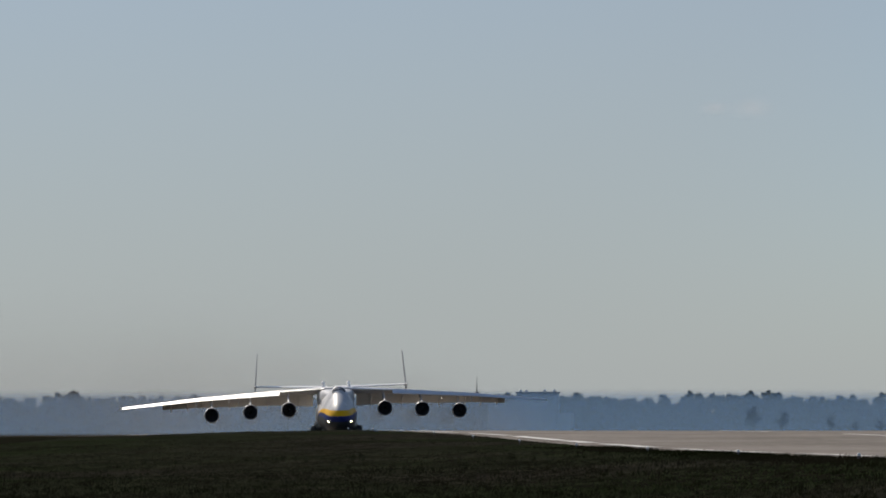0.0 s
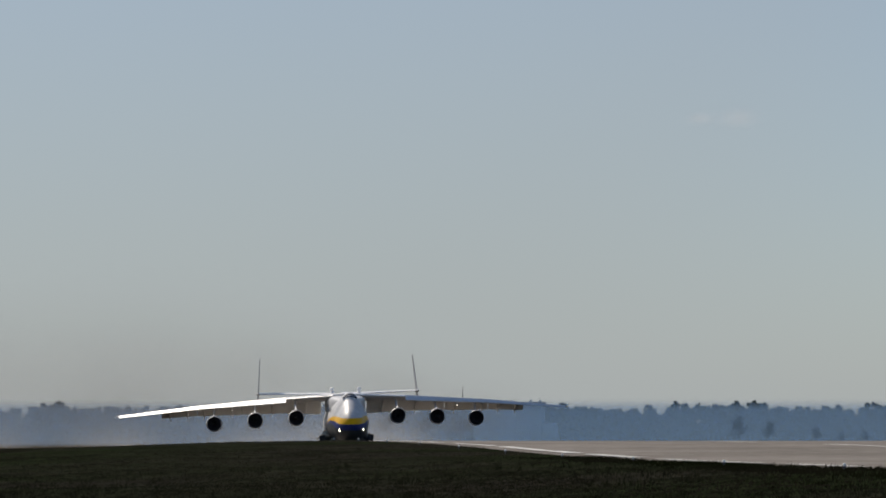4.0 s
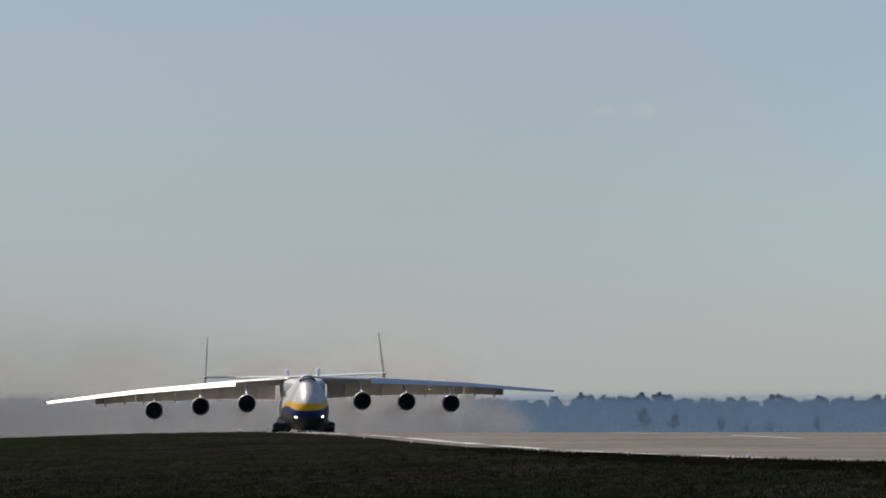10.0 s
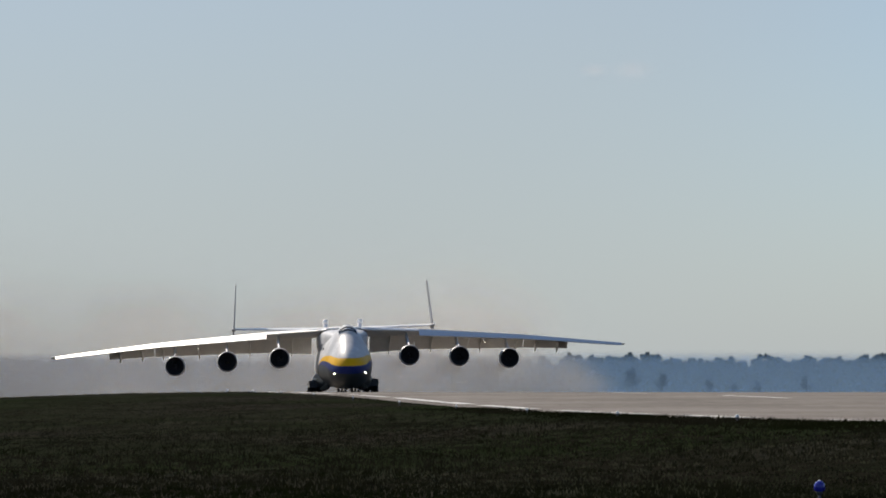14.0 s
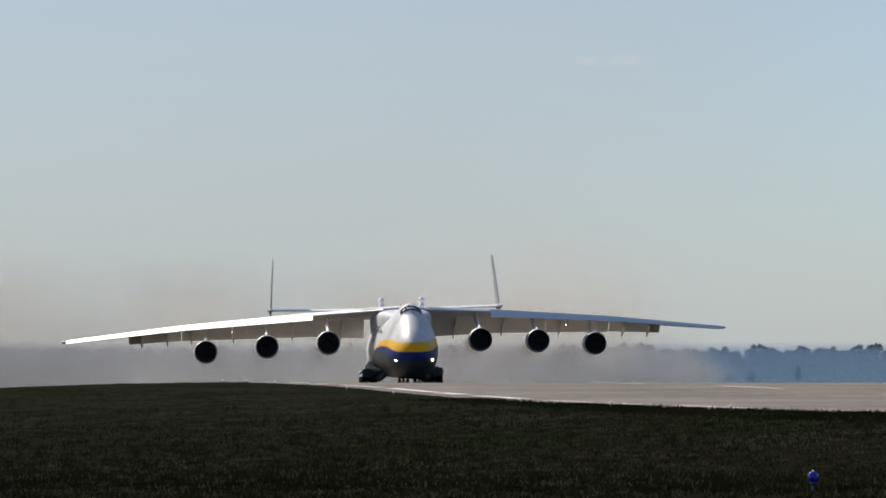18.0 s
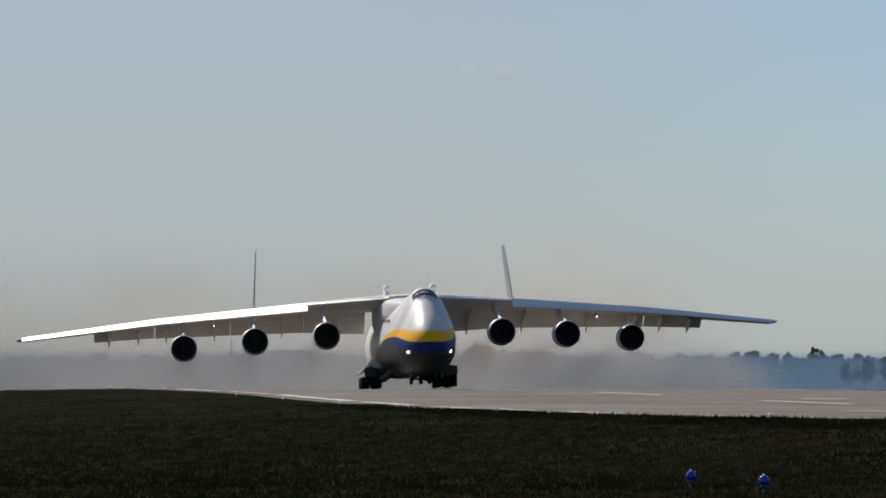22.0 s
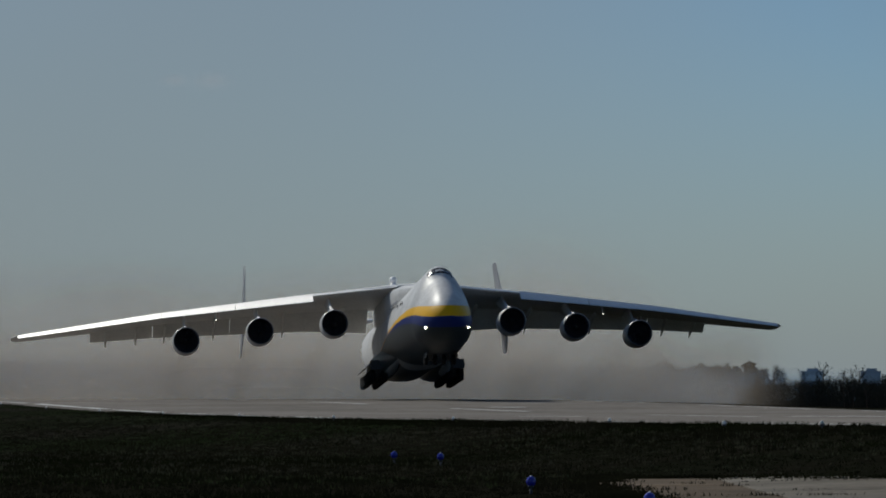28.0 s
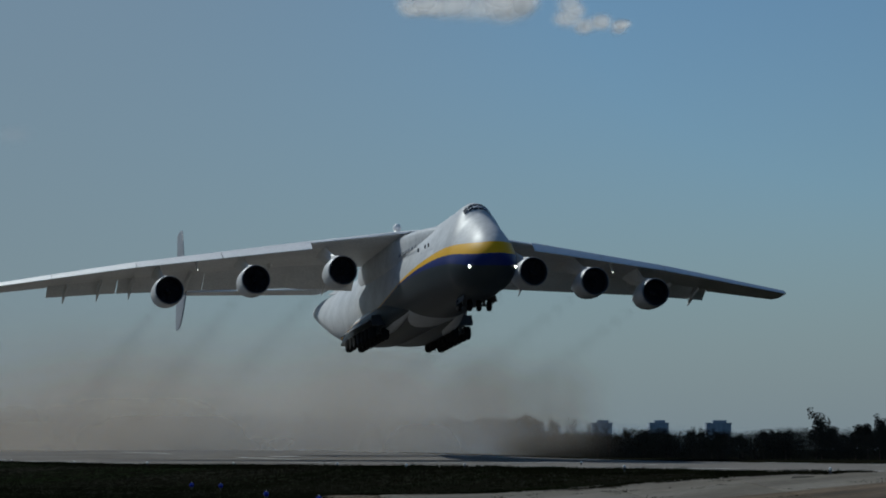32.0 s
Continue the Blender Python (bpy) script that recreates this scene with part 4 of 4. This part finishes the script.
# weeds in the taxiway's joints
rng = random.Random(12)
verts, faces = [], []
for _ in range(1300):
    if rng.random() < 0.45:
        y = rng.choice(taxi_rows[2:-1]) + rng.gauss(0, 0.3)
        x = rng.uniform(taxi_left(y), max(taxi_right(y), taxi_left(y) + 0.1))
    else:
        x, y = -6 + 5 * rng.randrange(1, 9) + rng.gauss(0, 0.06), rng.uniform(70, 168)
    if not on_taxiway(x, y) or noise.noise((x * 0.2, y * 0.2, 1)) < 0.16:
        continue
    g = land(x, y) + 0.05
    for _ in range(12):
        px, py, w = x + rng.gauss(0, 0.55), y + rng.gauss(0, 0.16), rng.uniform(0.02, 0.06)
        k = len(verts)
        verts += [(px - w, py, g), (px + w, py, g), (px + rng.gauss(0, 0.05), py, g + rng.uniform(0.015, 0.045))]
        faces.append((k, k + 1, k + 2))
tagged(put("joint_weeds", mesh("joint_weeds", verts, faces, M_BLADE, False)), "dark weeds grown in the taxiway joints", "weeds", kind="stuff")
# near blades shaded dark by their colour, far blades lightened by theirs
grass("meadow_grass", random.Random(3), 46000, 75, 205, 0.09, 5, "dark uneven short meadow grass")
grass("mid_meadow_grass", random.Random(34), 17000, 190, 285, 0.1, 5, "dark green patches of short meadow grass")
grass("pale_meadow_grass", random.Random(33), 70000, 155, 470, 0.1, 5, "uneven short meadow grass, painted paler than the near blades", M_BLADE_PALE, 110)
# weed clumps on the taxiway and shaggy tufts along the strip beside the runway
rng = random.Random(77)
verts, faces = [], []
for k in range(420):
    if k < 70:
        y = rng.uniform(80, 166)
        x = rng.uniform(taxi_left(y), taxi_left(y) + 14)
        if not on_taxiway(x, y):
            continue
        count, tall, wide = 26, 0.13, 0.35
    else:
        y = rng.uniform(135, 330)
        x = across(rng.uniform(-4.5, -0.4), y)
        if on_taxiway(x, y):
            continue
        count, tall, wide = 60, rng.uniform(0.08, 0.2), 0.7
    g = land(x, y)
    for _ in range(count):
        px, py, w = x + rng.gauss(0, wide), y + rng.gauss(0, wide * 0.5), rng.uniform(0.015, 0.04)
        q = len(verts)
        verts += [(px - w, py, g), (px + w, py, g), (px + rng.gauss(0, 0.08), py, g + 0.05 + tall * rng.uniform(0.4, 1.1))]
        faces.append((q, q + 1, q + 2))
# ragged grass creeping over the taxiway's rim
for k in range(900):
    if k < 600:
        y = rng.uniform(62, 168)
        x = taxi_left(y) + rng.gauss(0.1, 0.3) + 0.9 * max(0, noise.noise((y * 0.13, 5, 1)))
    else:
        x = rng.uniform(6, 30)
        y = float(np.interp(x, BACK_X, BACK_Y)) - abs(rng.gauss(0, 0.8)) - 2.5 * max(0, noise.noise((x * 0.3, 8, 1)))
    g = land(x, y) + 0.03
    for _ in range(26):
        px, py, w, q = x + rng.gauss(0, 0.3), y + rng.gauss(0, 0.25), rng.uniform(0.015, 0.04), len(verts)
        verts += [(px - w, py, g), (px + w, py, g), (px + rng.gauss(0, 0.06), py, g + rng.uniform(0.04, 0.16))]
        faces.append((q, q + 1, q + 2))
for _ in range(70):
    y = rng.uniform(84, 134)
    x0, run = rng.uniform(taxi_left(y), taxi_left(y) + 20), rng.uniform(1.0, 6.5)
    skew, wide = rng.uniform(-0.25, 0.25), rng.uniform(0.06, 0.3)
    for _ in range(int(run * 60)):
        u = rng.random()
        px, py = x0 + run * u, y + run * u * skew + rng.gauss(0, wide)
        if not on_taxiway(px, py):
            continue
        g, w, q = land(px, py) + 0.05, rng.uniform(0.02, 0.05), len(verts)
        verts += [(px - w, py, g), (px + w, py, g), (px + rng.gauss(0, 0.06), py, g + rng.uniform(0.02, 0.07))]
        faces.append((q, q + 1, q + 2))
tagged(put("weed_clumps", mesh("weed_clumps", verts, faces, M_BLADE, False)), "shaggy dark weed clumps along concrete edges", "weeds", kind="stuff")
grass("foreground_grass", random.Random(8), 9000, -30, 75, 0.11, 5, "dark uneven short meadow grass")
grass("dry_stems", random.Random(15), 2600, 78, 300, 0.13, 2, "scattered pale dry stems in the meadow", M_STEM)
grass("tall_grass", random.Random(4), 2500, 78, 320, 0.2, 6, "scattered taller grass tufts")


# ---- haze and dust ----
def puff_mesh(name, radii, material, seg=24, square=0.0):
    bm = bmesh.new()
    bmesh.ops.create_icosphere(bm, subdivisions=4 if seg > 16 else 3, radius=1)
    for v in bm.verts:  # square > 0 fills the corners of the outline
        x, y, z = v.co
        f = 1 + square * (math.hypot(x, z) / max((x ** 6 + z ** 6) ** (1 / 6), 1e-6) - 1)
        v.co = (x * f * radii[0], y * radii[1], z * f * radii[2])
    me = bpy.data.meshes.new(name)
    bm.to_mesh(me)
    bm.free()
    me.materials.append(material)
    me.shade_smooth()
    return me


# see-through banks tinted blue: haze of distance put into shape and colour
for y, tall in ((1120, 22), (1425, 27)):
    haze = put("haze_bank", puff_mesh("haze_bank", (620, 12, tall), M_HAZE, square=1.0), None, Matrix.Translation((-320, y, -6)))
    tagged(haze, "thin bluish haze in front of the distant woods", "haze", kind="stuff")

dust = new("dust_cloud")
tagged(dust, "grey-brown dust blown up from the runway behind the jet", "dust", kind="stuff")
for mt, radii, at in (
        (M_DUST_LOW, (108, 9, 9), (-50, 66, 0)), (M_DUST, (112, 9, 15), (-54, 76, 0)), (M_DUST_HIGH, (112, 9, 26), (-58, 92, 0)),
        (M_BILLOW, (11, 5, 7), (43, 60, 4)), (M_BILLOW, (13, 5, 10), (34, 64, 7)), (M_BILLOW, (17, 5, 11), (20, 68, 9)), (M_BILLOW, (22, 5, 11), (-2, 70, 11)),
        (M_BILLOW, (24, 5, 13), (-30, 72, 12)), (M_BILLOW, (26, 5, 12), (-62, 70, 12)), (M_BILLOW, (30, 5, 15), (-96, 74, 14)), (M_BILLOW, (9, 4, 5), (47, 56, 2)), (M_PUFF, (22, 5, 18), (30, 66, 12)), (M_PUFF, (24, 5, 16), (24, 64, 16)), (M_PUFF, (18, 5, 13), (36, 62, 12)), (M_PUFF, (34, 5, 22), (8, 74, 13)), (M_PUFF, (52, 5, 24), (-80, 80, 16))):
    put("dust_puff", puff_mesh("dust_puff", radii, mt, square=0.0 if mt in (M_BILLOW, M_PUFF) else 1.0), dust, Matrix.Translation(at))
hanging = new("hanging_dust_bank")
tagged(hanging, "thick brown dust hanging over the runway after the jet has lifted off", "dust", kind="stuff")
for mt, radii, at in ((M_HANG, (110, 8, 16), (-58, 0, 0)), (M_HANG, (100, 8, 26), (-62, 10, 0)), (M_HANG_BILLOW, (20, 5, 15), (34, -6, 6)), (M_HANG_BILLOW, (26, 5, 20), (14, -2, 8)),
                      (M_HANG_BILLOW, (34, 5, 18), (-24, -4, 8)), (M_HANG_BILLOW, (44, 5, 24), (-86, -2, 8)), (M_HANG_BILLOW, (30, 5, 26), (-72, -6, 12)), (M_PUFF, (26, 5, 22), (20, -3, 10)), (M_HANG_BILLOW, (13, 5, 12), (44, -8, 7)), (M_HANG_BILLOW, (17, 5, 8), (41, -12, 2)), (M_HANG_BILLOW, (11, 5, 12), (32, -10, 8)), (M_HANG_BILLOW, (54, 5, 7), (-50, -118, 0)), (M_HANG_BILLOW, (58, 5, 8), (-52, -96, 1)), (M_HANG_BILLOW, (50, 5, 6), (-54, -134, 0)), (M_PUFF, (40, 5, 34), (-70, 4, 12))):
    put("dust_puff", puff_mesh("dust_puff", radii, mt, square=0.0 if mt is M_HANG_BILLOW else 1.0), hanging, Matrix.Translation(at))
plume = new("smoke_plume")
tagged(plume, "thin brown exhaust smoke rising and drifting away behind the jet", "smoke", kind="stuff")
for radii, at in (((34, 8, 20), (-4, 0, 10)), ((46, 8, 28), (-34, 10, 14)), ((60, 8, 36), (-66, 20, 16)), ((80, 8, 40), (-110, 30, 14)), ((28, 8, 14), (16, -6, 6)), ((60, 8, 20), (-70, 16, 6))):
    put("smoke_puff", puff_mesh("smoke_puff", radii, M_SMOKE), plume, Matrix.Translation(at))
trails = new("exhaust_trail_set")
tagged(trails, "six thin dark exhaust trails behind the engines", "smoke", kind="stuff")
trail_meshes = [puff_mesh("trail_puff", (0.9 + 0.3 * k, 8.5 + 0.5 * k, 0.9 + 0.28 * k), M_TRAIL if k < 7 else M_TRAIL_THIN, 16) for k in range(13)]
for s in (-1, 1):
    for x, y, z in ((9.57, 31, 5.6), (17.24, 36, 5.3), (25.03, 40.8, 4.9)):
        for k in range(13):
            put("trail_puff", trail_meshes[k], trails, Matrix.Translation((s * x, y - 36 + 5.2 * k, z - 0.12 * k)))


# ---- clouds ----
def build_cloud(name, label, material, x, z, lumps, seed, count=4):
    c = new(name)
    c.location = (x, 4500, z)
    tagged(c, label, "cloud", kind="stuff")
    rng = random.Random(seed)
    for dx, dz, w, h in lumps:
        for _ in range(count):
            r = rng.uniform(0.55, 0.85)
            at = (dx + rng.uniform(-0.35, 0.35) * w, rng.uniform(-60, 60), dz + rng.uniform(-0.2, 0.35) * h)
            put("puff", puff_mesh("puff", (w * r, 14, h * r * 1.3), material, 16), c, Matrix.Translation(at))
    return c


build_cloud("small_cloud", "faint pinkish wisp of cloud", M_WISP, -267, 418, ((6, 3, 84, 32), (-20, -4, 50, 18)), 1, 1)
build_cloud("white_cloud", "bright white fair-weather cloud", M_CLOUD, 362, 586, ((-72, 6, 44, 20), (-24, 6, 62, 28), (34, 4, 64, 30), (74, 4, 44, 30)), 2)
build_cloud("white_cloud", "bright white fair-weather cloud", M_CLOUD, 528, 574, ((-20, 10, 40, 24), (10, -4, 34, 20), (44, -8, 24, 12)), 3)


def motions():
    walk(aircraft, FLIGHT)
    # the trails sink away from the climbing jet more steeply than it points
    walk(trails, [(t, Matrix.Translation(m.translation) @ Matrix.Rotation(m.to_euler().z, 4, "Z") @ Matrix.Rotation(m.to_euler().x * 1.7, 4, "X")) for t, m in FLIGHT])
    walk(dust, DUST)
    walk(plume, PLUME)
    walk(hanging, HANGING)


FLIGHT = [
    (0, fly(-121.37, 795.89, 0.48, 11.47, 0.00, -1.23)), (1, fly(-118.63, 788.46, 0.53, 11.41, 0.00, -1.42)), (2, fly(-116.10, 779.42, 0.52, 11.61, 0.00, -1.53)),
    (3, fly(-113.11, 769.60, 0.74, 11.68, 0.00, -1.47)), (3.5, fly(-111.70, 764.60, 0.72, 11.69, -0.01, -1.43)), (5.5, fly(-105.07, 743.50, 0.83, 11.25, 0.01, -1.24)),
    (6, fly(-103.22, 737.82, 0.90, 11.09, 0.03, -1.21)), (7, fly(-99.57, 724.81, 0.96, 10.76, 0.01, -1.21)), (8, fly(-95.93, 712.36, 1.03, 10.64, 0.00, -1.26)),
    (9, fly(-92.54, 700.70, 1.10, 10.69, 0.00, -1.33)), (9.5, fly(-90.96, 694.01, 1.23, 10.68, 0.01, -1.37)), (10, fly(-88.74, 686.35, 1.25, 10.62, 0.01, -1.38)),
    (10.5, fly(-86.37, 677.79, 1.35, 10.55, 0.00, -1.41)), (11, fly(-84.35, 669.75, 1.44, 10.56, -0.04, -1.45)), (12, fly(-79.80, 654.64, 1.48, 10.27, -0.03, -1.65)),
    (13, fly(-75.53, 638.93, 1.43, 10.05, -0.04, -1.68)), (14, fly(-71.15, 623.77, 1.52, 9.79, -0.02, -1.46)), (14.5, fly(-69.00, 615.38, 1.53, 9.79, -0.01, -1.41)),
    (16.5, fly(-59.60, 579.68, 1.39, 9.71, -0.03, -1.32)), (17, fly(-57.36, 570.80, 1.43, 9.64, -0.02, -1.32)), (18, fly(-52.85, 553.22, 1.55, 9.66, 0.01, -1.34)),
    (19, fly(-47.89, 534.03, 1.58, 9.78, 0.03, -1.43)), (19.5, fly(-45.28, 524.60, 1.71, 9.75, 0.04, -1.43)), (20, fly(-42.72, 518.31, 1.80, 9.63, 0.07, -1.42)),
    (21, fly(-37.34, 510.09, 2.00, 9.09, 0.61, -1.41)), (22, fly(-31.61, 491.79, 2.22, 8.62, 0.93, -1.48)), (23, fly(-25.98, 484.30, 2.27, 7.93, 1.36, -1.59)),
    (24, fly(-20.39, 483.45, 2.22, 7.22, 1.66, -1.54)), (25, fly(-14.75, 478.30, 2.31, 6.78, 2.14, -1.32)), (26, fly(-9.07, 462.06, 2.49, 6.20, 2.95, -1.10)),
    (26.5, fly(-6.25, 457.54, 2.53, 6.02, 3.57, -1.12)), (28.5, fly(4.78, 443.45, 4.45, 5.73, 4.18, -1.03)), (29, fly(7.34, 452.82, 5.14, 5.98, 4.42, -1.01)),
    (29.5, fly(9.69, 457.40, 5.99, 6.47, 4.71, -1.01)), (30, fly(12.30, 453.56, 7.14, 6.97, 5.04, -1.09)), (30.5, fly(14.73, 438.75, 8.22, 7.51, 5.29, -1.19)),
    (31, fly(17.37, 407.92, 9.75, 8.20, 5.33, -1.15)), (31.5, fly(19.56, 376.45, 11.23, 8.75, 5.23, -0.87)), (32, fly(22.08, 341.68, 12.85, 9.27, 5.00, -0.38))]
# the dust follows the jet until it lifts off, then hangs over the runway
DRIFT_T = (0, 3, 9, 13, 18, 20, 22, 24, 26, 28.5)
DRIFT_X = (-48, -36, -17.3, -15.9, -10.5, -9, -9, -10, -10, -11)


def dust_spot(t, m):
    if t <= 28.5:
        return (m.translation.x + float(np.interp(t, DRIFT_T, DRIFT_X)), m.translation.y, 0.9 - 3.0 * max(0, 9 - t))
    return (float(np.interp(t, (28.5, 29, 30, 31, 32), (-6.2, -7.5, -8.5, -3, 6))), 450.0, float(np.interp(t, (28.5, 30.5), (0.9, -7))))


def plume_spot(t, m):
    hold = min(t, 26.5)
    x = m.translation.x if t <= 26.5 else -6.2
    y = m.translation.y if t <= 26.5 else 457.0
    return (x + float(np.interp(hold, (0, 6, 10, 13, 17, 22, 26.5), (0, -12, -22, -22, -14, -8, -4))), y + 125, float(np.interp(hold, (0, 3, 8, 13, 17, 26.5), (-3, 1, 2, -3, -10, -12))))


def hanging_spot(t, m):
    """Dust thickens and climbs off the ground while the jet rotates."""
    x = m.translation.x + float(np.interp(t, (24, 26, 28.5), (-9, -9, -2.8))) if t <= 28.5 else float(np.interp(t, (28.5, 29, 30, 31, 32), (2.0, -1.5, -2, 4, 13)))
    return (x, 530, float(np.interp(t, (0, 18, 22, 26, 29, 32), (-45, -45, -20, -4, 1, 3))))


DUST = [(t, Matrix.Translation(dust_spot(t, m))) for t, m in FLIGHT]
HANGING = [(t, Matrix.Translation(hanging_spot(t, m))) for t, m in FLIGHT]
PLUME = [(t, Matrix.Translation(plume_spot(t, m))) for t, m in FLIGHT]
motions()
